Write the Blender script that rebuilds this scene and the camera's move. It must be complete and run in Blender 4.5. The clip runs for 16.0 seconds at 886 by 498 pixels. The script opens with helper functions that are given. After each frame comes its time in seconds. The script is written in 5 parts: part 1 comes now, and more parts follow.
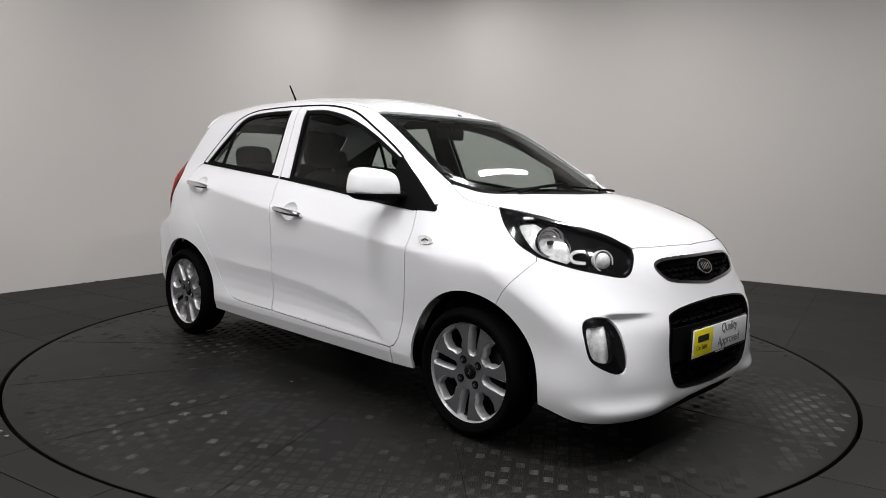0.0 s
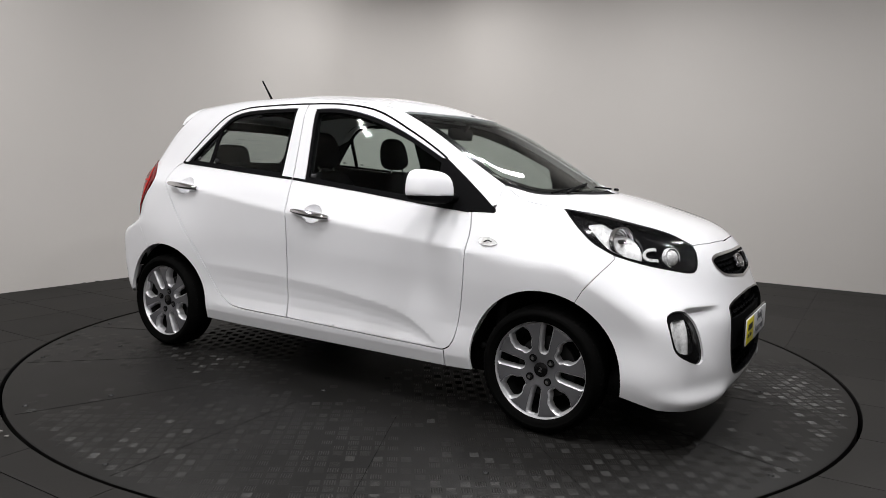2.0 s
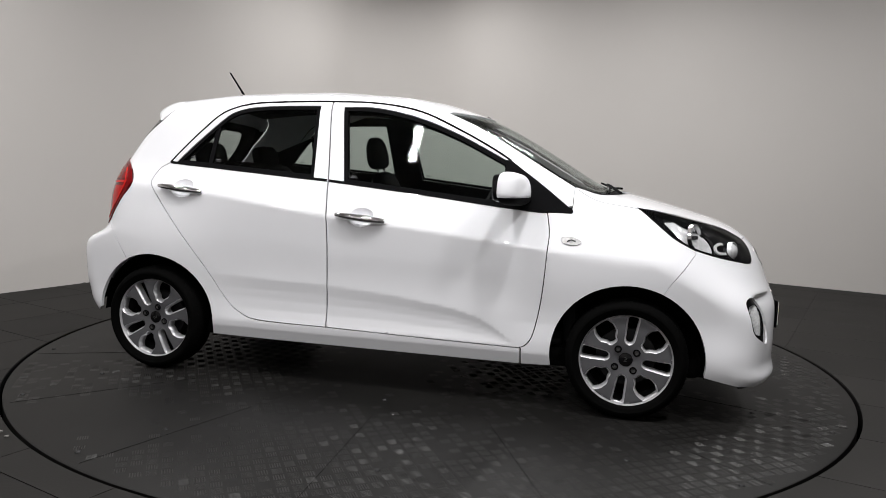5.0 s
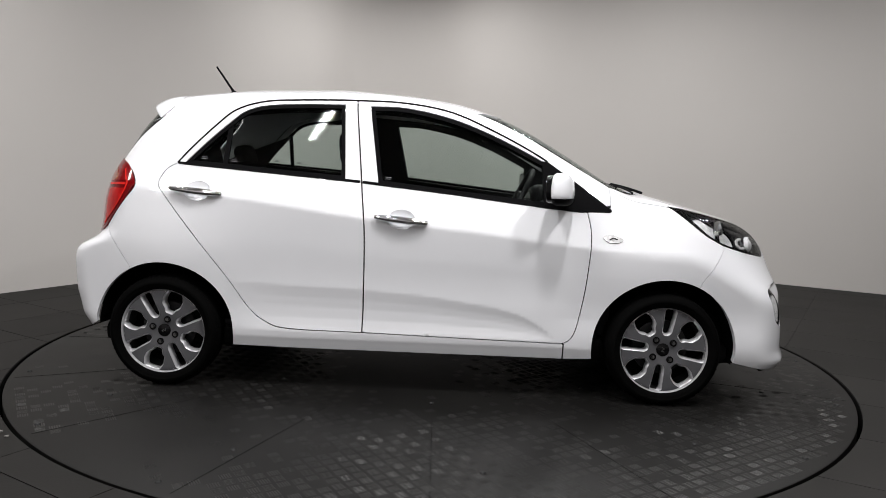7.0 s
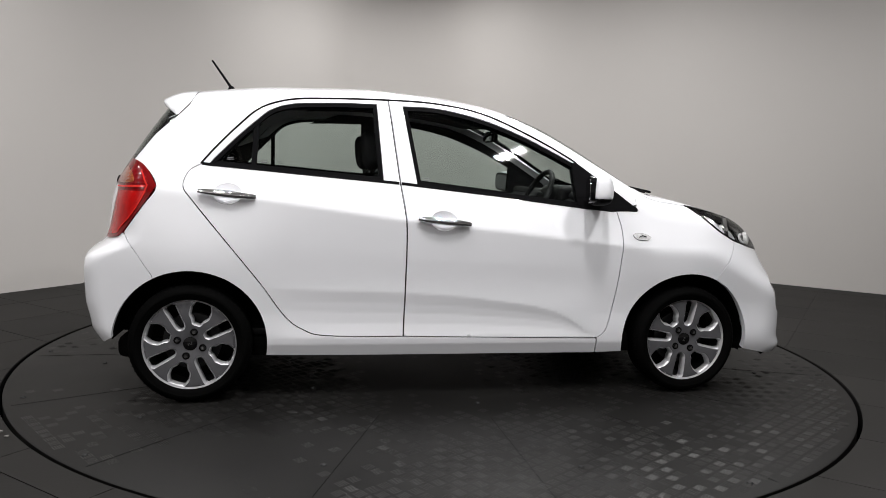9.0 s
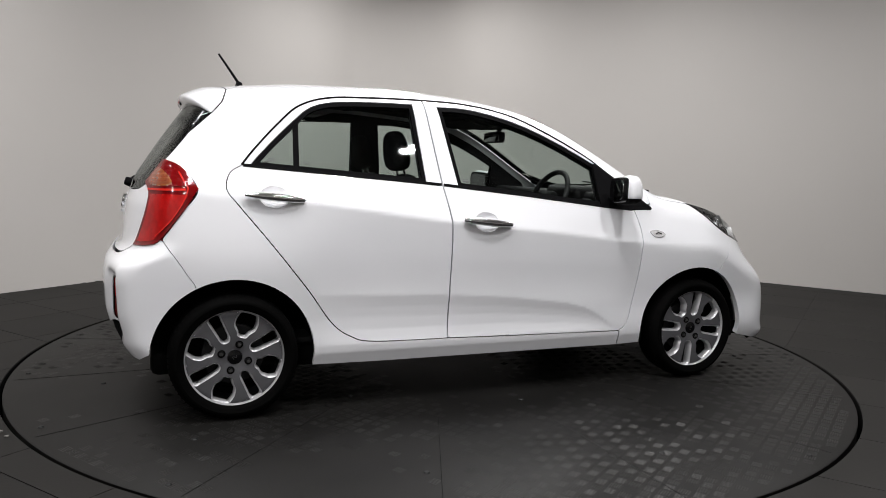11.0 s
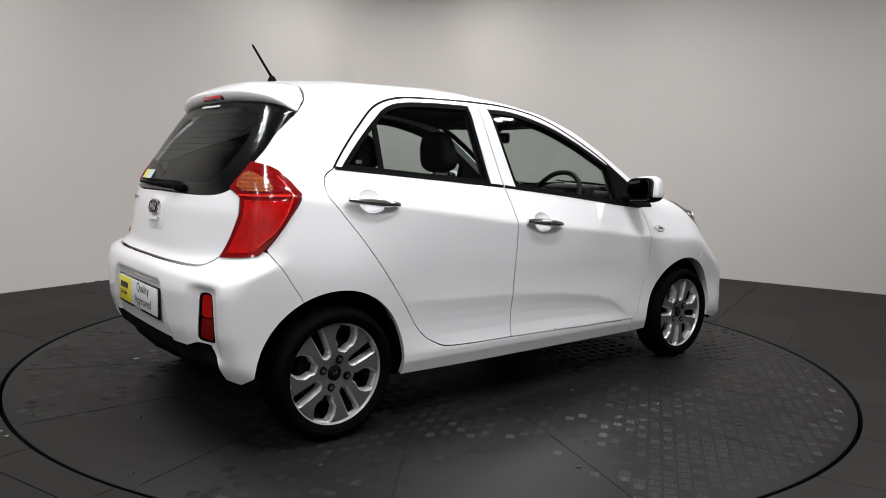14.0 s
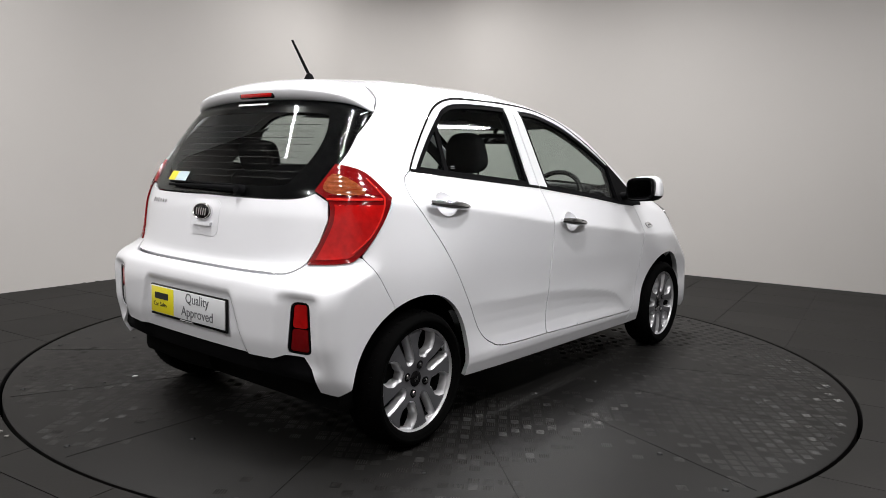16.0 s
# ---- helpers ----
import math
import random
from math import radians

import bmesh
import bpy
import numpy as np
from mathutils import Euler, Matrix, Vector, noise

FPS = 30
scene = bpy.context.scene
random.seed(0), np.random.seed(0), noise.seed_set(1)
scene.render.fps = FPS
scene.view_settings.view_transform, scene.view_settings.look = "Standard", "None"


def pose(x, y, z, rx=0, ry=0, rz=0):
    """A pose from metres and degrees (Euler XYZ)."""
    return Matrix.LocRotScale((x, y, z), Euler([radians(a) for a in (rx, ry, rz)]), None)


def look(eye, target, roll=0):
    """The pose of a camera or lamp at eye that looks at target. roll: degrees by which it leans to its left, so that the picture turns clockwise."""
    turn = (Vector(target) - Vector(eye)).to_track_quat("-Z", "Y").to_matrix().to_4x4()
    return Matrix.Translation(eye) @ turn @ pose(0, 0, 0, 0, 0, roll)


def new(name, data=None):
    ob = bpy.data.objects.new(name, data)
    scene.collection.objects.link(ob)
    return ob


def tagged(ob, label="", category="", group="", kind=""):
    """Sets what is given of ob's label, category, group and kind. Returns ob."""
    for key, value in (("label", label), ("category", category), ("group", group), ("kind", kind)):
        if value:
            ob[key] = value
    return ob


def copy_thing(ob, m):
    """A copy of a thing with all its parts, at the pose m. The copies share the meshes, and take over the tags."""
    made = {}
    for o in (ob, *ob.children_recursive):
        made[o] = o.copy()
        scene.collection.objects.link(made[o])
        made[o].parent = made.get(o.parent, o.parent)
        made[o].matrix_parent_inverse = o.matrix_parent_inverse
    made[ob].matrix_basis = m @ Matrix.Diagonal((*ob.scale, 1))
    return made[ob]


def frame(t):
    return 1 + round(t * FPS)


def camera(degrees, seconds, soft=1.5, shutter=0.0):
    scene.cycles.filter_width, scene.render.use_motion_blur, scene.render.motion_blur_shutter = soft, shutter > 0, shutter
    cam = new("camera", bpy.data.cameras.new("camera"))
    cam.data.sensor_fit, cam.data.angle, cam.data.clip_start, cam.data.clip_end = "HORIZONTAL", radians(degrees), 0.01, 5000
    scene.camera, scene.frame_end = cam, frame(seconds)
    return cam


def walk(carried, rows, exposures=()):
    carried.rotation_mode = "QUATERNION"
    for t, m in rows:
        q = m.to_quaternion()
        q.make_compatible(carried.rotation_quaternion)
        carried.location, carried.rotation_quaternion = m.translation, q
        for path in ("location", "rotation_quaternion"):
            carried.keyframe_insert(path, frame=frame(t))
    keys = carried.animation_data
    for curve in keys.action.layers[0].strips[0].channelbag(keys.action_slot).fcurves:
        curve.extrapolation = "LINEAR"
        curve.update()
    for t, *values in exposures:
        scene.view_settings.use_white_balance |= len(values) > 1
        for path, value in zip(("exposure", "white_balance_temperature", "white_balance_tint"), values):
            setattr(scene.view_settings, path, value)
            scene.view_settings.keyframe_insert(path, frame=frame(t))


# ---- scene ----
# The camera stands still; the turntable and the car on it turn at a steady rate.
cam = camera(63.11, 16.0, 0.6)
EYE = Vector((0.0, -4.315, 1.086))
AIM = EYE + Vector((0.0083, 0.9938, -0.1111)) * 5
walk(cam, [(0.0, look(EYE, AIM, 1.77)), (16.0, look(EYE, AIM, 1.77))], exposures=[(0.0, -0.03), (3.0, 0.04), (7.0, 0.0), (13.0, 0.03), (14.0, 0.07), (16.0, 0.2)])

START, RATE = -44.10, 5.93          # the turntable's angle and its degrees per second
CAR_AT = (-0.0714, -0.1913)         # the car's middle on the turntable
R_TABLE, R_PIT = 2.254, 2.274

# The room is a rectangle whose back corner lies behind the car.
CORNER, ROOM_U, ROOM_V, HIGH = Vector((-0.74, 5.69, 0)), Vector((0.853, -0.522, 0)), Vector((-0.522, -0.853, 0)), 3.5


def room(u, v, z=0.0):
    return CORNER + ROOM_U * u + ROOM_V * v + Vector((0, 0, z))


world = bpy.data.worlds.new("world")
world.use_nodes = True
world.node_tree.nodes["Background"].inputs[0].default_value = (0.5, 0.5, 0.52, 1)
world.node_tree.nodes["Background"].inputs[1].default_value = 0.0
scene.world = world

# Ceiling lights, all along one wall: u and v of the middle, size, share of the power.
TUBE, FLOOD = (1.46, 0.08), (0.32, 0.13)
# The last three, behind the camera, are added fill for the car's near side.
LIGHTS = [(3.98, 2.15, TUBE, 0.9), (4.1, 3.9, TUBE, 0.8), (1.6, 6.5, TUBE, 1.0), (3.85, 7.0, TUBE, 1.05), (5.2, 6.0, FLOOD, 0.95), (6.45, 5.85, FLOOD, 1.15), (1.5, 1.75, TUBE, 1.0), (6.6, 2.4, TUBE, 1.0), (5.2, 9.4, TUBE, 0.8), (7.8, 8.4, TUBE, 0.45), (2.6, 9.6, TUBE, 1.25)]
LAMP_HIGH, LAMP_WATTS = 3.44, 50


# ---- materials ----
def material(name, base, rough=0.5, metal=0.0, coat=0.0, vary=0.1, grain=0.0, scale=6.0, fine=120.0, spec=0.5, emit=None):
    m = bpy.data.materials.new(name)
    m.use_nodes = True
    nt = m.node_tree
    b = nt.nodes["Principled BSDF"]
    b.inputs["Roughness"].default_value = rough
    b.inputs["Metallic"].default_value = metal
    b.inputs["Coat Weight"].default_value = coat
    b.inputs["Coat Roughness"].default_value = 0.012
    b.inputs["Specular IOR Level"].default_value = spec
    b.inputs["Base Color"].default_value = (*base, 1)
    if emit:
        b.inputs["Emission Color"].default_value = (*base, 1)
        b.inputs["Emission Strength"].default_value = emit
    co = nt.nodes.new("ShaderNodeTexCoord")
    n1 = nt.nodes.new("ShaderNodeTexNoise")
    n1.inputs["Scale"].default_value, n1.inputs["Detail"].default_value = scale, 5
    nt.links.new(co.outputs["Object"], n1.inputs["Vector"])
    if vary:
        mr = nt.nodes.new("ShaderNodeMapRange")
        mr.inputs[1].default_value, mr.inputs[2].default_value = 0.3, 0.7
        mr.inputs[3].default_value, mr.inputs[4].default_value = 1 - vary, 1 + vary
        mx = nt.nodes.new("ShaderNodeMix")
        mx.data_type, mx.blend_type = "RGBA", "MULTIPLY"
        mx.inputs[0].default_value, mx.inputs[6].default_value = 1, (*base, 1)
        nt.links.new(n1.outputs["Fac"], mr.inputs[0])
        nt.links.new(mr.outputs[0], mx.inputs[7])
        nt.links.new(mx.outputs[2], b.inputs["Base Color"])
        rr = nt.nodes.new("ShaderNodeMapRange")
        rr.inputs[3].default_value, rr.inputs[4].default_value = rough * 0.85, min(1, rough * 1.15)
        nt.links.new(n1.outputs["Fac"], rr.inputs[0])
        nt.links.new(rr.outputs[0], b.inputs["Roughness"])
    if grain:
        n2 = nt.nodes.new("ShaderNodeTexNoise")
        n2.inputs["Scale"].default_value, n2.inputs["Detail"].default_value = fine, 3
        nt.links.new(co.outputs["Object"], n2.inputs["Vector"])
        bu = nt.nodes.new("ShaderNodeBump")
        bu.inputs["Strength"].default_value, bu.inputs["Distance"].default_value = grain, 0.002
        nt.links.new(n2.outputs["Fac"], bu.inputs["Height"])
        nt.links.new(bu.outputs["Normal"], b.inputs["Normal"])
    return m


def pane_material(name, tint, gloss=1.0):
    """A thin pane: tinted see-through, with a mirror reflection that grows at grazing view."""
    m = bpy.data.materials.new(name)
    m.use_nodes = True
    nt = m.node_tree
    nt.nodes.clear()
    out, mix = nt.nodes.new("ShaderNodeOutputMaterial"), nt.nodes.new("ShaderNodeMixShader")
    tr, gl = nt.nodes.new("ShaderNodeBsdfTransparent"), nt.nodes.new("ShaderNodeBsdfGlossy")
    lw, po, ma = nt.nodes.new("ShaderNodeLayerWeight"), nt.nodes.new("ShaderNodeMath"), nt.nodes.new("ShaderNodeMath")
    tr.inputs[0].default_value = (*tint, 1)
    gl.inputs["Roughness"].default_value = 0.01
    lw.inputs[0].default_value = 0.5
    po.operation, po.inputs[1].default_value = "POWER", 4.0
    ma.operation, ma.inputs[1].default_value, ma.inputs[2].default_value = "MULTIPLY_ADD", 0.36, 0.012 * gloss
    nt.links.new(lw.outputs["Facing"], po.inputs[0])
    nt.links.new(po.outputs[0], ma.inputs[0])
    nt.links.new(ma.outputs[0], mix.inputs[0])
    nt.links.new(tr.outputs[0], mix.inputs[1])
    nt.links.new(gl.outputs[0], mix.inputs[2])
    nt.links.new(mix.outputs[0], out.inputs[0])
    return m


WHITE = material("white_paint", (0.785, 0.79, 0.825), 0.5, coat=1.0, vary=0.012, scale=2.0, spec=0.25)
BLACK = material("black_trim", (0.0035, 0.0035, 0.004), 0.72, vary=0.2, grain=0.15, fine=400, spec=0.04)
GLOSSBLACK = material("gloss_black", (0.004, 0.004, 0.0045), 0.12, coat=0.15, spec=0.2, vary=0.1)
RUBBER = material("tyre_rubber", (0.0022, 0.0022, 0.0022), 0.7, vary=0.25, grain=0.1, fine=250, spec=0.02)
MIRROR_GLASS = material("mirror_glass", (0.22, 0.22, 0.23), 0.03, metal=1.0, vary=0.0)
LINER = material("arch_liner", (0.003, 0.003, 0.003), 0.9, vary=0.2, spec=0.05)
CHROME = material("chrome", (0.78, 0.78, 0.80), 0.07, metal=1.0, vary=0.05)
ALLOY = material("alloy_silver", (0.56, 0.56, 0.58), 0.34, metal=0.55, vary=0.05, scale=30)
ALLOY_FACE = material("alloy_face", (0.10, 0.10, 0.108), 0.40, metal=0.2, coat=0.3, vary=0.05, scale=30)
DARK_METAL = material("dark_metal", (0.012, 0.012, 0.013), 0.5, metal=0.3, vary=0.2)
CABIN = material("cabin_plastic", (0.010, 0.010, 0.011), 0.6, vary=0.15, grain=0.3, fine=500, spec=0.25)
LINING = material("roof_lining", (0.03, 0.03, 0.03), 0.9, vary=0.08, grain=0.3, fine=300)
CLOTH = material("seat_cloth", (0.009, 0.009, 0.010), 0.9, vary=0.2, grain=0.6, fine=700, spec=0.15)
RED = material("red_lens", (0.15, 0.002, 0.003), 0.10, spec=0.3, coat=0.35, vary=0.12, scale=25)
RED_BRIGHT = material("red_lens_bright", (0.40, 0.004, 0.004), 0.12, spec=0.3, coat=0.35, vary=0.18, scale=40)
RED_PALE = material("red_lens_pale", (0.60, 0.018, 0.014), 0.15, spec=0.3, coat=0.3, vary=0.2, scale=40)
AMBER = material("amber_lens", (0.22, 0.050, 0.014), 0.12, coat=1.0, vary=0.25, scale=60)
SILVER_LENS = material("clear_lens", (0.72, 0.72, 0.73), 0.18, metal=0.25, coat=1.0, vary=0.25, scale=60)
PLATE_WHITE = material("plate_white", (0.66, 0.67, 0.69), 0.3, vary=0.02)
PLATE_YELLOW = material("plate_yellow", (0.76, 0.66, 0.02), 0.3, vary=0.03)
INK = material("ink", (0.015, 0.015, 0.017), 0.5, vary=0.0)
GREY_INK = material("grey_ink", (0.10, 0.10, 0.11), 0.5, vary=0.0)
PRINT_WHITE = material("print_white", (0.75, 0.75, 0.75), 0.5, vary=0.0)
GLASS = pane_material("window_glass", (0.85, 0.885, 0.87))
SCREEN_GLASS = pane_material("screen_glass", (0.87, 0.90, 0.885))
REAR_GLASS = pane_material("rear_glass", (0.78, 0.80, 0.79))
LENS = pane_material("lamp_lens", (0.97, 0.975, 0.98))
WALL = material("wall_paint", (0.57, 0.548, 0.53), 0.75, vary=0.02, grain=0.12, scale=0.7, fine=60, spec=0.3)
CEILING = material("ceiling_paint", (0.66, 0.65, 0.64), 0.85, vary=0.02)
FLOOR = material("floor_paint", (0.0092, 0.0086, 0.0080), 0.55, vary=0.42, grain=0.15, scale=1.3, fine=90, spec=0.17)


def slab_tones(m):
    """Smudges that run on from slab to slab, and a tone of its own for each slab."""
    nt = m.node_tree
    place, info = nt.nodes.new("ShaderNodeNewGeometry"), nt.nodes.new("ShaderNodeObjectInfo")
    for n in [n for n in nt.nodes if n.bl_idname == "ShaderNodeTexNoise"]:
        nt.links.new(place.outputs["Position"], n.inputs["Vector"])
    mr, mx = nt.nodes.new("ShaderNodeMapRange"), nt.nodes.new("ShaderNodeMix")
    mr.inputs[3].default_value, mr.inputs[4].default_value = 0.78, 1.18
    mx.data_type, mx.blend_type = "RGBA", "MULTIPLY"
    mx.inputs[0].default_value = 1
    base = nt.nodes["Principled BSDF"].inputs["Base Color"]
    nt.links.new(base.links[0].from_socket, mx.inputs[6])
    nt.links.new(info.outputs["Random"], mr.inputs[0])
    nt.links.new(mr.outputs[0], mx.inputs[7])
    nt.links.new(mx.outputs[2], base)


slab_tones(FLOOR)
FLOOR_BED = material("floor_bed", (0.016, 0.015, 0.014), 0.7, vary=0.2)
STEEL = material("turntable_steel", (0.0062, 0.0059, 0.0056), 0.5, metal=0.0, vary=0.28, grain=0.2, scale=2.2, fine=150, spec=0.19)
WORN = material("worn_tread", (0.0105, 0.0100, 0.0095), 0.40, metal=0.0, vary=0.6, scale=1.7, spec=0.33)
PIT = material("pit_black", (0.004, 0.004, 0.004), 0.9, vary=0.2, spec=0.05)
LAMP_WHITE = material("batten_white", (0.8, 0.8, 0.8), 0.5, vary=0.02)


# ---- helpers of this scene ----
def part(name, bm, mat, parent=None, label=""):
    """Links a bmesh, or a ready mesh, as one object under its thing."""
    if isinstance(bm, bpy.types.Mesh):
        me = bm
    else:
        me = bpy.data.meshes.new(name)
        bm.normal_update()
        bm.to_mesh(me)
        bm.free()
    if mat and not me.materials:
        me.materials.append(mat)
    ob = new(name, me)
    ob.parent = parent
    if label:
        tagged(ob, label)
    return ob


def soft_shade(bm, angle=35):
    for f in bm.faces:
        f.smooth = True
    for e in bm.edges:
        e.smooth = e.is_manifold and e.calc_face_angle(0) < radians(angle)
    return bm


def box(x, y, z, bevel=0.0, at=(0, 0, 0), turn=None, seg=2):
    bm = bmesh.new()
    bmesh.ops.create_cube(bm, size=1)
    bmesh.ops.scale(bm, vec=(x, y, z), verts=bm.verts)
    if bevel:
        bmesh.ops.bevel(bm, geom=bm.edges[:], offset=bevel, segments=seg, profile=0.5, affect="EDGES")
    if turn:
        bmesh.ops.transform(bm, matrix=turn, verts=bm.verts)
    bmesh.ops.translate(bm, vec=at, verts=bm.verts)
    return soft_shade(bm)


def lathe(profile, seg=48, cap=False):
    """Turns (radius, height) pairs about the z axis."""
    bm = bmesh.new()
    rings = []
    for r, h in profile:
        rings.append([bm.verts.new((r * math.cos(2 * math.pi * i / seg), r * math.sin(2 * math.pi * i / seg), h)) for i in range(seg)])
    for a, b in zip(rings, rings[1:]):
        for i in range(seg):
            bm.faces.new((a[i], a[(i + 1) % seg], b[(i + 1) % seg], b[i]))
    if cap:
        bm.faces.new(rings[-1])
        bm.faces.new(rings[0][::-1])
    bmesh.ops.recalc_face_normals(bm, faces=bm.faces)
    return soft_shade(bm)


def tube(points, radius, seg=8, flat=1.0):
    """A round bar along points; radius may be a list."""
    bm = bmesh.new()
    pts = [Vector(p) for p in points]
    rad = radius if isinstance(radius, (list, tuple)) else [radius] * len(pts)
    rings = []
    for i, p in enumerate(pts):
        d = (pts[min(i + 1, len(pts) - 1)] - pts[max(i - 1, 0)]).normalized()
        s = d.cross(Vector((0, 0, 1)))
        s = s.normalized() if s.length > 0.05 else Vector((1, 0, 0))
        t = s.cross(d)
        rings.append([bm.verts.new(p + rad[i] * (math.cos(2 * math.pi * k / seg) * s + flat * math.sin(2 * math.pi * k / seg) * t)) for k in range(seg)])
    for a, b in zip(rings, rings[1:]):
        for k in range(seg):
            bm.faces.new((a[k], a[(k + 1) % seg], b[(k + 1) % seg], b[k]))
    bm.faces.new(rings[0])
    bm.faces.new(rings[-1][::-1])
    bmesh.ops.recalc_face_normals(bm, faces=bm.faces)
    return soft_shade(bm, 50)


def moved(bm, m):
    bmesh.ops.transform(bm, matrix=m, verts=bm.verts)
    return bm


def curve(pts, n=6, closed=False):
    """A smooth line through the points."""
    p = [np.array(q, float) for q in pts]
    out, k = [], len(p)
    for i in range(k if closed else k - 1):
        a, b, c, d = (p[(i - 1) % k], p[i], p[(i + 1) % k], p[(i + 2) % k]) if closed else (p[max(i - 1, 0)], p[i], p[i + 1], p[min(i + 2, k - 1)])
        for j in range(n):
            t = j / n
            out.append(0.5 * (2 * b + (c - a) * t + (2 * a - 5 * b + 4 * c - d) * t * t + (3 * b - a - 3 * c + d) * t ** 3))
    if not closed:
        out.append(p[-1])
    return [tuple(q) for q in out]


def blunt(pts, r):
    """A polygon with its corners cut round."""
    out = []
    for a, b, c in zip(pts[-1:] + pts[:-1], pts, pts[1:] + pts[:1]):
        a, b, c = (np.array(q, float) for q in (a, b, c))
        u = b + (a - b) * min(0.4, r / np.linalg.norm(a - b))
        w = b + (c - b) * min(0.4, r / np.linalg.norm(c - b))
        out += [tuple((1 - t) ** 2 * u + 2 * t * (1 - t) * b + t * t * w) for t in (0, 0.33, 0.67, 1)]
    return out


def text(name, words, size, mat, parent, m, label="", depth=0.0006):
    """Raised lettering as a mesh, in the pose m."""
    cu = bpy.data.curves.new(name, "FONT")
    cu.body, cu.size, cu.extrude, cu.align_x, cu.align_y = words, size, depth, "CENTER", "CENTER"
    tmp = new(name, cu)
    me = bpy.data.meshes.new_from_object(tmp.evaluated_get(bpy.context.evaluated_depsgraph_get()))
    bpy.data.objects.remove(tmp)
    me.materials.clear()
    me.transform(m)
    return part(name, me, mat, parent, label)


# ---- the car body's form: x forward, y to its left, z up ----
def prof(pts, soft):
    """A smooth curve through the bends of a short outline: pts are (x, value) pairs, soft the rounding length."""
    xs, ys = zip(*sorted(pts))
    t = np.linspace(xs[0] - 0.6, xs[-1] + 0.6, 4001)
    v = np.interp(t, xs, ys)
    lo, hi = (ys[1] - ys[0]) / (xs[1] - xs[0]), (ys[-1] - ys[-2]) / (xs[-1] - xs[-2])
    v = np.where(t < xs[0], ys[0] + lo * (t - xs[0]), np.where(t > xs[-1], ys[-1] + hi * (t - xs[-1]), v))
    n = max(3, int(soft / (t[1] - t[0])) | 1)
    for _ in range(3):
        v = np.convolve(np.pad(v, n // 2, mode="edge"), np.ones(n) / n, "valid")
    return lambda q: np.interp(q, t, v)


SECTION_BENDS = [(0.10, 0.70), (0.20, 0.746), (0.26, 0.764), (0.315, 0.764), (0.40, 0.756), (0.48, 0.760), (0.56, 0.767), (0.66, 0.775), (0.825, 0.785), (1.01, 0.700), (1.38, 0.556), (1.5, 0.50)]
SECTION, SECTION_SOFT = prof(SECTION_BENDS, 0.012), prof(SECTION_BENDS, 0.06)
CREASE = prof([(-1.8, 0.13), (-0.25, 0.0), (0.92, -0.105), (1.8, -0.16)], 0.3)
CREASE_LOW = prof([(-1.8, 0.19), (-1.345, 0.150), (-0.895, 0.100), (-0.243, 0.018), (0.314, -0.032), (0.92, -0.100), (1.8, -0.16)], 0.2)
REAR_IN = prof([(-1.8, 0.085), (-1.2, 0.046), (-0.9, 0.03), (-0.5, 0.0), (1.0, 0.0), (1.5, 0.03), (1.8, 0.06)], 0.25)
ARCH = prof([(-1.8, 0.0), (-1.55, 0.006), (-1.18, 0.044), (-0.8, 0.0), (0.75, 0.0), (1.18, 0.024), (1.5, 0.0), (1.8, 0.0)], 0.15)
TOP = prof([(1.85, 0.72), (1.77, 0.800), (1.6, 0.875), (1.4, 0.930), (1.1, 1.005), (1.03, 1.014), (0.88, 1.110), (0.72, 1.207), (0.56, 1.298), (0.42, 1.364), (0.2, 1.434), (0.0, 1.467), (-0.4, 1.495), (-0.9, 1.482), (-1.2, 1.450), (-1.45, 1.40), (-1.8, 1.32)], 0.085)
CROWN = prof([(-1.8, 0.22), (0.1, 0.22), (0.4, 0.155), (0.95, 0.15), (1.2, 0.08), (1.8, 0.12)], 0.12)
NOSE = prof([(0.1, 1.80), (0.22, 1.872), (0.30, 1.880), (0.52, 1.878), (0.62, 1.838), (0.72, 1.808), (0.80, 1.782), (0.9, 1.73)], 0.04)
NOSE_IN = prof([(0.1, 0.42), (0.5, 0.42), (0.72, 1.0), (0.95, 1.3)], 0.1)
TAIL = prof([(0.2, 1.60), (0.33, 1.69), (0.45, 1.722), (0.60, 1.728), (0.67, 1.712), (0.705, 1.652), (0.90, 1.628), (0.99, 1.600), (1.10, 1.532), (1.20, 1.466), (1.33, 1.372), (1.45, 1.27)], 0.03)
TAIL_IN = prof([(0.2, 0.22), (0.66, 0.22), (0.74, 0.46), (1.4, 0.5)], 0.05)


SCALLOP = prof([(-1.8, 0.53), (-0.85, 0.520), (-0.23, 0.503), (0.1, 0.480), (0.40, 0.440), (0.53, 0.405), (0.61, 0.360), (0.69, 0.297), (1.8, 0.297)], 0.035)
SCALLOP_DEPTH = prof([(-0.5, 0.0), (0.0, 0.0), (0.12, 0.45), (0.30, 0.9), (0.55, 1.0), (0.75, 0.72), (1.0, 0.0), (1.5, 0.0)], 0.03)
DOOR_SPAN = prof([(-1.8, 0.0), (-1.0, 0.0), (-0.62, 1.0), (0.64, 1.0), (0.78, 0.0), (1.8, 0.0)], 0.08)


def ease(t):
    t = np.clip(t, 0, 1)
    return t * t * (3 - 2 * t)


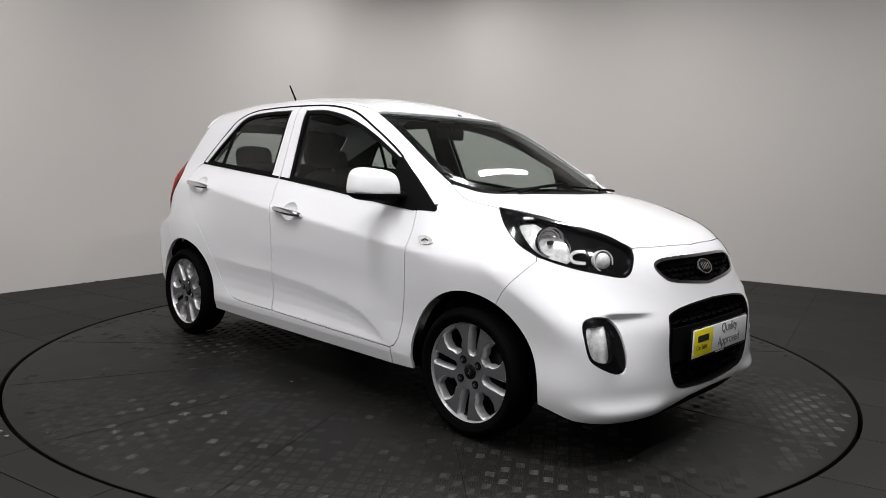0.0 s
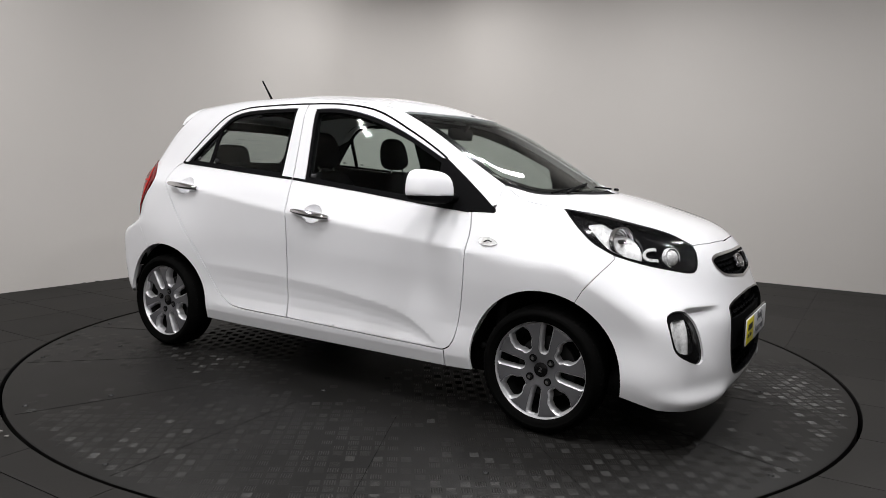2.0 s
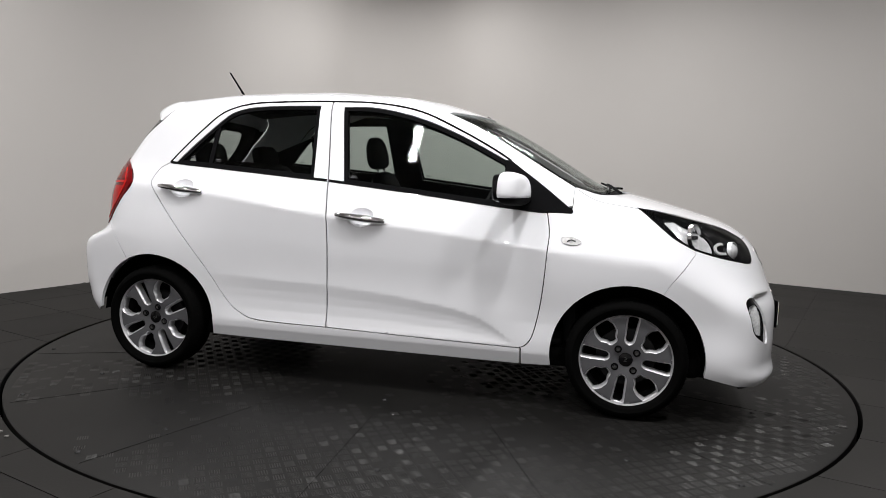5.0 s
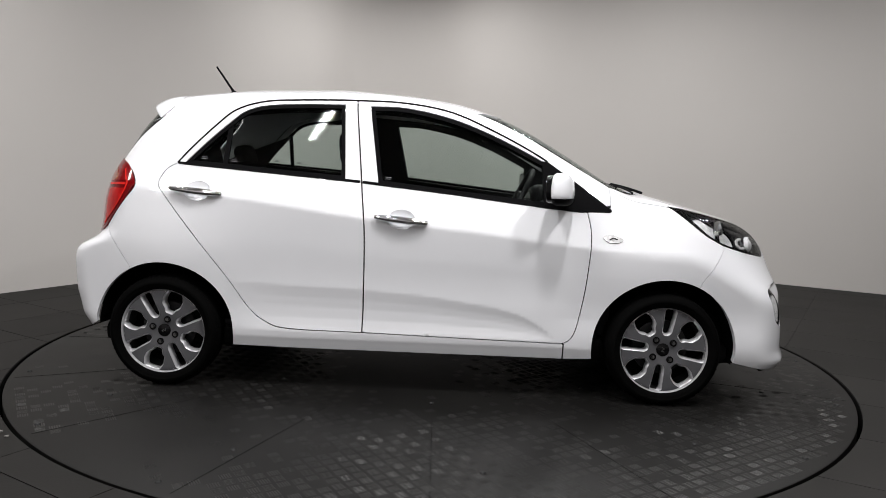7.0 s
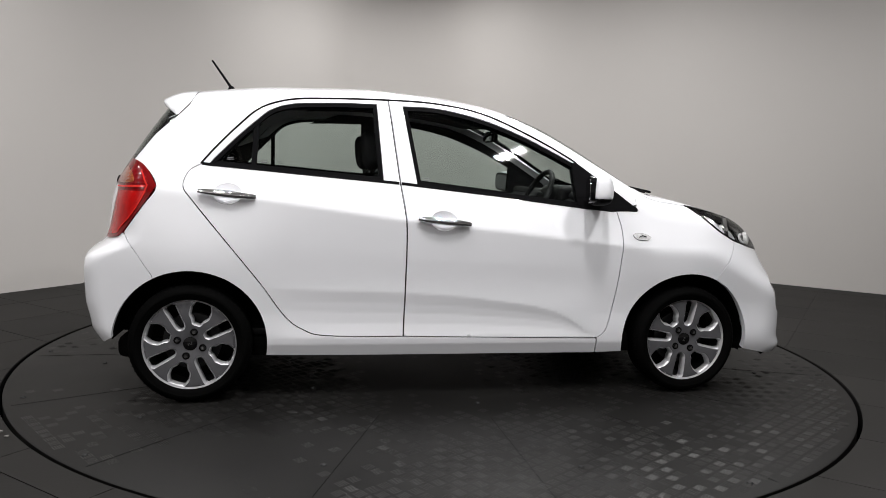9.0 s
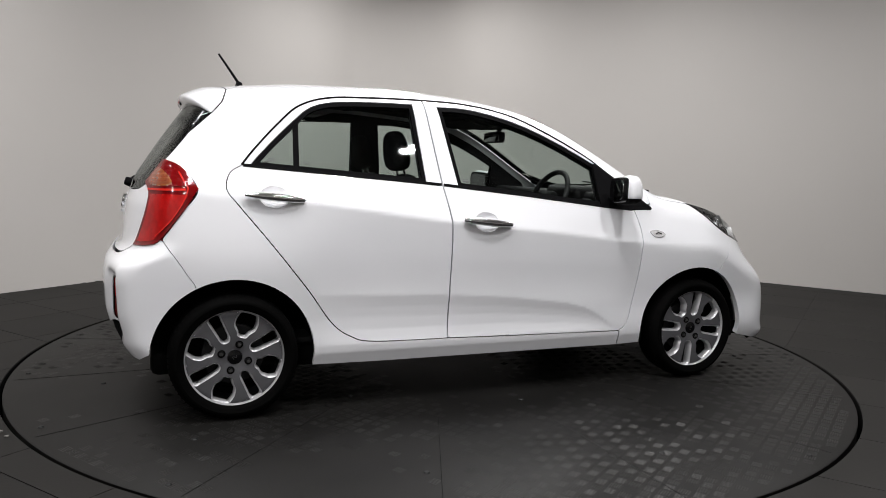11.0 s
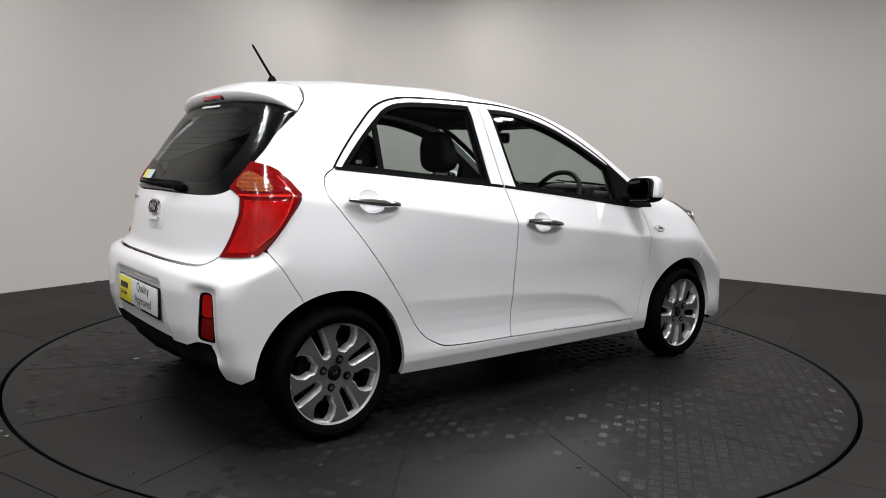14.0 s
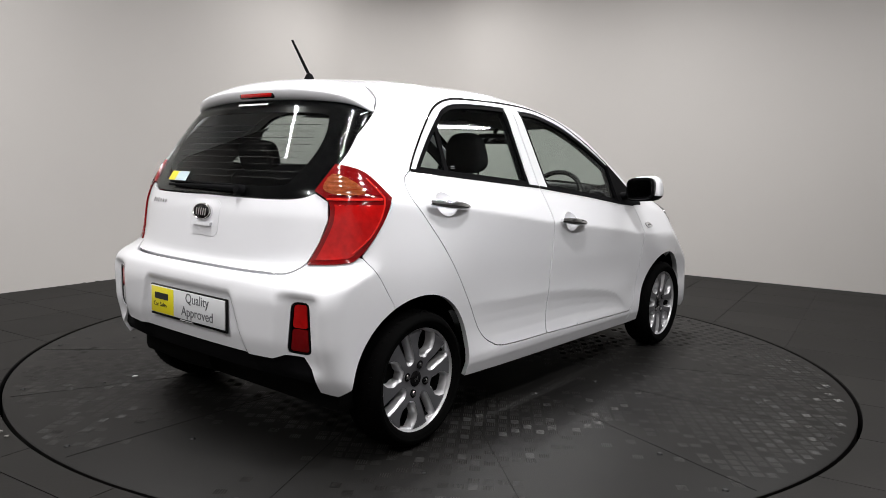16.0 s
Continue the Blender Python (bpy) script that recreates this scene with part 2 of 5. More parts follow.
def flank(x, z, zs):
    """Half the body's width: the plain section and, on the doors, a flush panel over a shallow dish under a crisp line."""
    blend = ease((x - 0.78) / 0.3) + ease((-0.95 - x) / 0.3)
    plain = SECTION(zs) * (1 - blend) + SECTION_SOFT(zs) * blend
    tall = np.maximum(SCALLOP(x) - 0.293, 0.01)
    door = plain + ease((0.66 - z) / 0.24) * ease((z - 0.24) / 0.07) * (0.768 - plain) - 0.0125 * np.minimum(tall / 0.18, 1) * SCALLOP_DEPTH((z - 0.293) / tall)
    return plain + DOOR_SPAN(x) * (door - plain)


def smax(a, b, k):
    h = np.maximum(k - np.abs(a - b), 0) / k
    return np.maximum(a, b) + h * h * k / 4


def shape(x, y, z):
    """The car body as a field: below zero inside, zero on its skin."""
    a = np.abs(y)
    up = ease((z - 0.68) / 0.42)
    low = ease((z - 0.22) / 0.2) * (1 - ease((z - 0.58) / 0.42))
    w = np.clip((1.06 - z) / 0.14, 0, 1)
    w = w * w * (3 - 2 * w)
    side = (a - (flank(x, z, z - (CREASE_LOW(x) * w + CREASE(x) * (1 - w)) * np.clip((z - 0.45) / 0.3, 0, 1)) - REAR_IN(x) * (0.25 + 0.75 * up) + ARCH(x) * low)) * 0.95
    top = (z - (TOP(x) - CROWN(x) * a * a)) * 0.9
    nose = (x - (NOSE(z) - NOSE_IN(z) * a ** 3.2)) * 0.85
    tail = (-x - (TAIL(z) - TAIL_IN(z) * a ** 3.2)) * 0.9
    nose = nose + 0.030 * ease((a - 0.40) / 0.18) * ease((z - 0.30) / 0.26) / (1 + np.exp((z - 0.566) / 0.003)) / (1 + np.exp((a - 0.615) / 0.012))
    nose = nose - 0.026 * np.exp(-((z - 0.205) / 0.045) ** 2) / (1 + np.exp((0.40 - a) / 0.04))
    tail = tail + 0.017 / (1 + np.exp((a - 0.315 - 0.35 * (0.517 - z)) / 0.006)) / (1 + np.exp((z - 0.604) / 0.006)) / (1 + np.exp((0.33 - z) / 0.02))
    tail = tail + 0.024 / (1 + np.exp((a - 0.682) / 0.011)) * ease((a - 0.50) / 0.10) / (1 + np.exp((z - 0.625) / 0.007)) / (1 + np.exp((0.36 - z) / 0.012))
    return smax(smax(smax(side, top, 0.09), nose, 0.09), tail, 0.07)


def find_skin(origin, way, far=1.6):
    """Where rays from inside leave the body (arrays)."""
    lo, hi = np.zeros(len(origin)), np.full(len(origin), far)
    for _ in range(36):
        mid = (lo + hi) / 2
        q = origin + mid[:, None] * way
        inside = shape(q[:, 0], q[:, 1], q[:, 2]) < 0
        lo, hi = np.where(inside, mid, lo), np.where(inside, hi, mid)
    return origin + lo[:, None] * way


def skin_normal(p, e=0.004):
    g = np.stack([shape(*(p + np.eye(3)[i] * e).T) - shape(*(p - np.eye(3)[i] * e).T) for i in range(3)], 1)
    return g / np.linalg.norm(g, axis=1, keepdims=True)


ARM = 0.8       # arc length per radian in the wrapped views of nose and tail


def side(q):
    return np.stack([q[:, 0], 0 * q[:, 0], q[:, 1]], 1), np.tile((0.0, -1.0, 0.0), (len(q), 1))


def top(q):
    return np.stack([q[:, 0], q[:, 1], 0 * q[:, 0] + 0.6], 1), np.tile((0.0, 0.0, 1.0), (len(q), 1))


def back(q):
    return np.stack([0 * q[:, 0] - 0.9, q[:, 0], q[:, 1]], 1), np.tile((-1.0, 0.0, 0.0), (len(q), 1))


def nose(q):
    a = q[:, 0] / ARM
    return np.stack([0 * a + 1.0, 0 * a, q[:, 1]], 1), np.stack([np.cos(a), -np.sin(a), 0 * a], 1)


def tail(q):
    a = q[:, 0] / ARM
    return np.stack([0 * a - 0.9, 0 * a, q[:, 1]], 1), np.stack([-np.cos(a), -np.sin(a), 0 * a], 1)


def on_nose(pts):
    """(x, distance from the middle, z) to the wrapped view of the nose."""
    return [(ARM * math.atan2(y, x - 1.0), z) for x, y, z in pts]


def on_tail(pts):
    return [(ARM * math.atan2(y, -0.9 - x), z) for x, y, z in pts]


def skin(view, q):
    return find_skin(*view(np.array(q, float)))


def inset(loop, d):
    """A closed outline drawn inwards by d."""
    p = np.array(loop)
    e = np.roll(p, -1, 0) - p
    keep = np.hypot(*e.T) > 1e-6
    p = p[keep]
    e = np.roll(p, -1, 0) - p
    e /= np.hypot(*e.T)[:, None]
    area = np.sum(p[:, 0] * np.roll(p[:, 1], -1) - p[:, 1] * np.roll(p[:, 0], -1))
    n = np.stack([-e[:, 1], e[:, 0]], 1) * (1 if area > 0 else -1)
    m = n + np.roll(n, 1, 0)
    m /= np.maximum(np.sum(m * m, 1, keepdims=True) / 2, 0.5)
    return [tuple(v) for v in p + m * d]


def inside_of(loop, q):
    p = np.array(loop)
    a, b = p, np.roll(p, -1, 0)
    x, y = q[:, 0:1], q[:, 1:2]
    with np.errstate(divide="ignore", invalid="ignore"):
        cross = ((a[:, 1] > y) != (b[:, 1] > y)) & (x < (b[:, 0] - a[:, 0]) * (y - a[:, 1]) / (b[:, 1] - a[:, 1]) + a[:, 0])
    return np.sum(cross, 1) % 2 == 1


def near_edge(loop, q):
    p = np.array(loop)
    a, b = p, np.roll(p, -1, 0)
    ab = b - a
    w = q[:, None, :] - a
    t = np.clip(np.sum(w * ab, 2) / np.maximum(np.sum(ab * ab, 1), 1e-12), 0, 1)
    return np.min(np.linalg.norm(w - t[:, :, None] * ab, axis=2), 1)


from mathutils.geometry import delaunay_2d_cdt


def flat_mesh(outer, holes, step):
    """Points and triangles that fill an outline with holes."""
    loops = [outer, *holes]
    verts, edges = [], []
    for lp in loops:
        base = len(verts)
        fine = []
        for a, b in zip(lp, lp[1:] + lp[:1]):
            k = max(1, int(math.hypot(b[0] - a[0], b[1] - a[1]) / step))
            fine += [(a[0] + (b[0] - a[0]) * i / k, a[1] + (b[1] - a[1]) * i / k) for i in range(k)]
        verts += fine
        edges += [(base + i, base + (i + 1) % len(fine)) for i in range(len(fine))]
    o = np.array(outer)
    gx, gy = np.meshgrid(np.arange(o[:, 0].min(), o[:, 0].max(), step), np.arange(o[:, 1].min(), o[:, 1].max(), step * 0.87))
    gx = gx + (np.arange(gx.shape[0]) % 2)[:, None] * step / 2
    q = np.stack([gx.ravel(), gy.ravel()], 1)
    ok = inside_of(outer, q)
    for h in holes:
        ok &= ~inside_of(h, q)
    q = q[ok]
    for lp in loops:
        if len(q):
            q = q[near_edge(lp, q) > step * 0.45]
    verts += [tuple(v) for v in q]
    v, _, f, *_ = delaunay_2d_cdt([Vector(t) for t in verts], edges, [], 0, 1e-7)
    v = np.array([tuple(t) for t in v])
    f = np.array([t for t in f if len(t) == 3])
    mid = v[f].mean(1)
    ok = inside_of(outer, mid)
    for h in holes:
        ok &= ~inside_of(h, mid)
    return v, f[ok]


def faired(p, axis):
    """Points and normals of one smooth sheet, as blown glass is: a low polynomial along one axis. The screen keeps its place in the body."""
    k = "xyz".index(axis)
    u, w = (p[:, i] for i in range(3) if i != k)
    if axis == "z":
        w = w * w
        terms = [1 + 0 * u, u, u * u, w, w * u]
        du = [0 * u, 1 + 0 * u, 2 * u, 0 * u, w]
        y = p[:, 1]
        dw = [0 * u, 0 * u, 0 * u, 2 * y, 2 * y * u]
    else:
        terms, du, dw = [1 + 0 * u, u, w, u * u, u * w, w * w], [0 * u, 1 + 0 * u, 0 * u, 2 * u, w, 0 * u], [0 * u, 0 * u, 1 + 0 * u, 0 * u, u, 2 * w]
    mid = np.abs(p[:, 1]) < 0.5 if axis == "z" else p[:, 1] < 9
    c = np.linalg.lstsq(np.stack(terms, 1)[mid], p[mid, k], rcond=None)[0]
    q, n = p.copy(), np.zeros_like(p)
    q[:, k] = np.stack(terms, 1) @ c
    a, b = [i for i in range(3) if i != k]
    n[:, a], n[:, b], n[:, k] = -np.stack(du, 1) @ c, -np.stack(dw, 1) @ c, 1
    n *= np.where(np.sum(n * skin_normal(p), 1, keepdims=True) < 0, -1, 1) / np.linalg.norm(n, axis=1, keepdims=True)
    if axis == "z":
        rim = ease((np.abs(p[:, 1:2]) - 0.45) / 0.12)
        n = n * (1 - rim) + skin_normal(p) * rim
        return p, n / np.linalg.norm(n, axis=1, keepdims=True)
    return q, n


def skin_mesh(name, view, outer, holes=(), step=0.03, lift=0.0, thick=0.012, gap=0.0, flip=False, relief=None, fair=None):
    """A panel of the body's skin: its outline is drawn in a view, its points lie on the body. flip: the mirrored one."""
    if gap:
        outer, holes = inset(outer, gap), [inset(h, -gap) for h in holes]
    v, f = flat_mesh(list(outer), [list(h) for h in holes], step)
    p = skin(view, v)
    n = skin_normal(p)
    if fair:
        p, n = faired(p, fair)
    rise = lift if relief is None else lift + relief(v)
    p = p + n * np.reshape(rise, (-1, 1))
    a = p[f]
    turn = np.sum(np.cross(a[:, 1] - a[:, 0], a[:, 2] - a[:, 0]) * n[f].mean(1), 1) < 0
    f[turn] = f[turn][:, ::-1]
    k = len(p)
    count = {}
    for t in f:
        for i in range(3):
            e = (int(t[i]), int(t[(i + 1) % 3]))
            count[e] = 1
    rim = [e for e in count if (e[1], e[0]) not in count]
    back_p = p - n * thick
    rp, rn, rf = [], [], []
    for i, j in rim:
        b = 2 * k + len(rp)
        out = np.cross(p[j] - p[i], n[i])
        out /= max(np.linalg.norm(out), 1e-9)
        rp += [p[i], p[j], back_p[j], back_p[i]]
        rn += [out] * 4
        rf.append((b, b + 3, b + 2, b + 1))
    pts = np.concatenate([p, back_p, np.array(rp).reshape(-1, 3)])
    nor = np.concatenate([n, -n, np.array(rn).reshape(-1, 3)])
    faces = [tuple(int(i) for i in t) for t in f] + [tuple(int(i) + k for i in t[::-1]) for t in f] + rf
    if flip:
        pts, nor = pts * (1, -1, 1), nor * (1, -1, 1)
        faces = [t[::-1] for t in faces]
    me = bpy.data.meshes.new(name)
    me.from_pydata(pts.tolist(), [], faces)
    me.update()
    me.shade_smooth()
    if relief is None:
        me.normals_split_custom_set_from_vertices(nor.tolist())
    return me


def skin_part(name, view, outer, mat, parent, label="", both=False, **k):
    obs = [part(name, skin_mesh(name, view, outer, **k), mat, parent, label)]
    if both:
        obs.append(part(name, skin_mesh(name, view, outer, flip=True, **k), mat, parent, label))
    return obs


def mirrored(loop):
    """A half outline, from the middle out and back to the middle, made whole."""
    return list(loop) + [(-a, b) for a, b in loop[::-1] if abs(a) > 1e-6]


def band(line, width):
    """A narrow closed outline along a line."""
    p = np.array(line)
    d = np.gradient(p, axis=0)
    d /= np.hypot(*d.T)[:, None]
    n = np.stack([-d[:, 1], d[:, 0]], 1) * width / 2
    return [tuple(t) for t in np.concatenate([p + n, (p - n)[::-1]])]


# ---- the room ----
def wall_mesh():
    """Two walls that meet in a rounded corner, 0.2 m thick."""
    r, far = 1.0, 11.0
    inner = [room(far, 0)] + [room(r + r * math.cos(a), r + r * math.sin(a)) for a in np.linspace(-math.pi / 2, -math.pi, 14)] + [room(0, far)]
    outer = [room(far, -0.2), room(-0.2, -0.2), room(-0.2, far)]
    return inner, outer


def wall_part(name, inner, outer):
    bm = bmesh.new()
    lo = [bm.verts.new(p) for p in inner]
    hi = [bm.verts.new(p + Vector((0, 0, HIGH))) for p in inner]
    for i in range(len(inner) - 1):
        bm.faces.new((lo[i], lo[i + 1], hi[i + 1], hi[i]))
    olo = [bm.verts.new(p) for p in outer]
    ohi = [bm.verts.new(p + Vector((0, 0, HIGH))) for p in outer]
    for i in range(len(outer) - 1):
        bm.faces.new((olo[i + 1], olo[i], ohi[i], ohi[i + 1]))
    bm.faces.new((lo[0], hi[0], ohi[0], olo[0]))
    bm.faces.new((lo[-1], olo[-1], ohi[-1], hi[-1]))
    return part(name, soft_shade(bm, 25), WALL)


inner, outer = wall_mesh()
tagged(wall_part("wall_back", inner, outer), "pale grey painted studio wall with a rounded corner", "wall", kind="structure")
tagged(wall_part("wall_front", [room(-0.2, 11), room(11, 11), room(11, -0.2)], [room(-0.2, 11.2), room(11.2, 11.2), room(11.2, -0.2)]), "pale grey painted studio wall", "wall", kind="structure")
bm = bmesh.new()
vs = [bm.verts.new(room(*c, z)) for z in (HIGH + 0.002, HIGH + 0.2) for c in ((-0.2, -0.2), (11.2, -0.2), (11.2, 11.2), (-0.2, 11.2))]
for f in ((0, 1, 2, 3), (7, 6, 5, 4), (0, 4, 5, 1), (1, 5, 6, 2), (2, 6, 7, 3), (3, 7, 4, 0)):
    bm.faces.new([vs[i] for i in f])
tagged(part("ceiling", bm, CEILING), "pale painted studio ceiling", "ceiling", kind="structure")


def floor_mesh():
    """The bed under the slabs, with the turntable's pit in it."""
    ring = [(R_PIT * math.cos(a), R_PIT * math.sin(a)) for a in np.linspace(0, 2 * math.pi, 181)[:-1]]
    edge = [tuple(room(*c)[:2]) for c in ((-0.1, -0.1), (11.1, -0.1), (11.1, 11.1), (-0.1, 11.1))]
    v, f = flat_mesh(edge, [ring], 0.6)
    bm = bmesh.new()
    vs = [bm.verts.new((x, y, -0.004)) for x, y in v]
    for t in f:
        bm.faces.new([vs[i] for i in t])
    bm.normal_update()
    for fc in bm.faces:
        if fc.normal.z < 0:
            fc.normal_flip()
    n = len(ring)
    up = [bm.verts.new((x, y, -0.004)) for x, y in ring]
    lo = [bm.verts.new((x, y, -0.18)) for x, y in ring]
    for i in range(n):
        bm.faces.new((up[i], up[(i + 1) % n], lo[(i + 1) % n], lo[i]))
    bm.faces.new(lo)
    return bm


floor = part("floor", floor_mesh(), FLOOR_BED)
tagged(floor, "dark grey painted concrete floor with faint slab joints", "floor", kind="structure")
part("pit_lining", lathe([(R_PIT - 0.001, -0.006), (R_PIT - 0.001, -0.17), (0.01, -0.17)], 120), PIT, floor)


def lay_slabs(size=0.55, gap=0.004, count=16):
    """Square slabs; those that meet the pit are cut to its curve."""
    a = math.atan2(ROOM_U.y, ROOM_U.x)
    h = size / 2 - gap / 2
    whole_me = bpy.data.meshes.new("slab")
    box(2 * h, 2 * h, 0.004, 0.0012, (0, 0, -0.002), seg=1).to_mesh(whole_me)
    whole_me.materials.append(FLOOR)
    ring = [(R_PIT * math.cos(t), R_PIT * math.sin(t)) for t in np.linspace(0, 2 * math.pi, 241)[:-1]]
    for i in range(count):
        for j in range(count):
            c = room(-0.085 + (i + 0.5) * size, -0.27 + (j + 0.5) * size)
            corners = [c + ROOM_U * (p * h) - ROOM_V * (q * h) for p, q in ((-1, -1), (1, -1), (1, 1), (-1, 1))]
            far = max(k.length for k in corners)
            near = min((c + ROOM_U * (p * h) + ROOM_V * (q * h)).length for p in np.linspace(-1, 1, 9) for q in np.linspace(-1, 1, 9))
            if far < R_PIT:
                continue
            if near > R_PIT + 0.004:
                ob = new("slab", whole_me)
                ob.matrix_basis = Matrix.Translation(c) @ Matrix.Rotation(a, 4, "Z")
            else:
                v, f = flat_mesh([tuple(k[:2]) for k in corners], [ring], 0.3)
                bm = bmesh.new()
                vs = [bm.verts.new((x, y, 0)) for x, y in v]
                for t in f:
                    bm.faces.new([vs[k] for k in t])
                bmesh.ops.delete(bm, geom=[w for w in bm.verts if not w.link_faces], context="VERTS")
                bm.normal_update()
                for fc in bm.faces:
                    if fc.normal.z < 0:
                        fc.normal_flip()
                lower = bmesh.ops.extrude_face_region(bm, geom=bm.faces[:])["geom"]
                bmesh.ops.translate(bm, vec=(0, 0, -0.004), verts=[g for g in lower if isinstance(g, bmesh.types.BMVert)])
                bmesh.ops.recalc_face_normals(bm, faces=bm.faces)
                ob = part("slab", bm, FLOOR)
            ob.parent = floor


lay_slabs()


# ---- the turntable ----
def turntable():
    base = tagged(new("turntable"), "round steel car turntable with five-bar tread plate", "turntable")
    seg = 180
    part("deck", lathe([(0.001, 0.0), (1.1, 0.0), (R_TABLE - 0.006, 0.0), (R_TABLE, -0.004), (R_TABLE, -0.15), (0.001, -0.15)], seg), STEEL, base)
    # tread: cells of five short ridges, laid crosswise in turn
    cell, rng = 0.052, np.random.default_rng(4)
    n = int(2 * R_TABLE / cell)
    i, j = np.meshgrid(np.arange(-n // 2, n // 2 + 1), np.arange(-n // 2, n // 2 + 1))
    cx, cy, odd = (i * cell).ravel(), (j * cell).ravel(), ((i + j) % 2).ravel()
    ok = np.hypot(cx, cy) < R_TABLE - 0.05
    # feet and wheels have worn the tread away in patches
    patch = np.zeros(len(cx))
    for fx, fy, ph in rng.uniform((-5, -5, 0), (5, 5, 6.28), (9, 3)):
        patch += np.sin(fx * cx + fy * cy + ph) / 3
    ok &= patch + rng.normal(0, 0.5, len(cx)) > -0.22
    cx, cy, odd = cx[ok], cy[ok], odd[ok]
    left_over = np.clip(0.45 + 0.35 * patch[ok] + rng.normal(0, 0.25, len(cx)), 0.12, 1.0)
    verts, faces = [], []
    shape6 = np.array([(-0.019, -0.0026, 0), (0.019, -0.0026, 0), (0.019, 0.0026, 0), (-0.019, 0.0026, 0), (-0.014, 0, 0.0014), (0.014, 0, 0.0014)])
    for k in range(5):
        off = (k - 2) * 0.0088
        w = np.repeat(shape6[None], len(cx), 0).copy()
        w[:, :, 1] += off
        w[:, :, 2] *= left_over[:, None]
        flip = odd == 1
        w[flip] = w[flip][:, :, [1, 0, 2]] * (-1, 1, 1)
        c, s = math.cos(0.6), math.sin(0.6)
        x, y = w[:, :, 0] + cx[:, None], w[:, :, 1] + cy[:, None]
        verts.append(np.stack([c * x - s * y, s * x + c * y, w[:, :, 2] + 0.0002], 2).reshape(-1, 3))
    verts = np.concatenate(verts)
    b = np.arange(0, len(verts), 6)[:, None]
    quads = np.concatenate([b + [0, 1, 5, 4], b + [2, 3, 4, 5]])
    tris = np.concatenate([b + [1, 2, 5], b + [3, 0, 4]])
    me = bpy.data.meshes.new("tread")
    me.from_pydata(verts.tolist(), [], quads.tolist() + tris.tolist())
    tagged(part("tread", me, WORN, base, "worn raised tread bars"), kind="stuff")
    # plate joints and bolt heads
    seam = bpy.data.meshes.new("joint")
    box(R_TABLE - 1.29, 0.0020, 0.001, at=((R_TABLE + 1.23) / 2, 0, 0.0006)).to_mesh(seam)
    for k in range(16):
        part("joint", seam, PIT, base).matrix_basis = pose(0, 0, 0, 0, 0, 2.6 + 22.5 * k)
    bolt = lathe([(0.001, 0.006), (0.008, 0.006), (0.011, 0.003), (0.012, 0.0005)], 12)
    first = part("bolt", bolt, DARK_METAL, base)
    first.location = (R_TABLE - 0.08, 0, 0)
    for r, k, sh in ((R_TABLE - 0.08, 16, 0.0), (1.835, 12, 0.148), (1.06, 8, 0.04)):
        for q in range(k):
            a = 2 * math.pi * q / k + sh
            if r > 2 and q == 0:
                continue
            ob = new("bolt", first.data)
            ob.parent, ob.location = base, (r * math.cos(a), r * math.sin(a), 0)
    return base


table = turntable()


# ---- litter ----
def flake(name, x, y, size, mat, label, seed, parent=None):
    """A small torn scrap with a ragged outline."""
    rng = random.Random(seed)
    bm = bmesh.new()
    lo = []
    for k in range(9):
        a, r = 2 * math.pi * k / 9, size * rng.uniform(0.5, 1.0)
        lo.append(bm.verts.new((x + r * math.cos(a), y + 0.6 * r * math.sin(a), 0.0016)))
    bm.faces.new(lo)
    up = bmesh.ops.extrude_face_region(bm, geom=bm.faces[:])["geom"]
    for g in up:
        if isinstance(g, bmesh.types.BMVert):
            g.co.z += 0.002 + 0.004 * rng.random()
    bmesh.ops.recalc_face_normals(bm, faces=bm.faces)
    ob = part(name, bm, mat, parent)
    return ob if parent else tagged(ob, label, "litter")


CHIP = material("pale_chip", (0.16, 0.155, 0.145), 0.7, vary=0.3, scale=40)
flake("paint_chip", -1.70, -1.565, 0.017, CHIP, "pale chipped paint scrap at the pit's edge", 3)
flake("paint_chip", -1.645, -1.61, 0.010, CHIP, "pale chipped paint scrap at the pit's edge", 5)
flake("dust_clump", -3.00, 2.00, 0.03, FLOOR_BED, "dark dust clump at the foot of the wall", 8)
flake("dust_clump", -3.06, 1.90, 0.02, FLOOR_BED, "dark dust clump at the foot of the wall", 9)
a = radians(156.8)
flake("scrap", 1.69 * math.cos(a), 1.69 * math.sin(a), 0.022, LAMP_WHITE, "", 4, table)


# ---- ceiling lights ----
def ceiling_light(u, v, size, share):
    m = Matrix.Translation(room(u, v, LAMP_HIGH)) @ Matrix.Rotation(math.atan2(ROOM_V.y, ROOM_V.x), 4, "Z")
    tube_light = size == TUBE
    ob = new("ceiling_batten" if tube_light else "ceiling_floodlight")
    # Battens behind the camera are unseen additions that fill the car's flank.
    if tube_light:
        tagged(ob, "white ceiling batten with a bright narrow diffuser, inferred or added for fill", "ceiling light", "battens over the turntable")
    else:
        tagged(ob, "short white ceiling floodlight with a bright face", "ceiling light", "floodlights over the turntable")
    ob.matrix_basis = m
    part("housing", box(size[0] + 0.06, size[1] + 0.06, 0.058, 0.008, (0, 0, 0.032)), LAMP_WHITE, ob)
    data = bpy.data.lights.new("ceiling_lamp", "AREA")
    data.shape, data.size, data.size_y, data.energy, data.color = "RECTANGLE", *size, LAMP_WATTS * share, (1.0, 0.985, 0.975)
    lamp = new("ceiling_lamp", data)
    lamp.matrix_basis = m
    return ob


for b in LIGHTS:
    ceiling_light(*b)


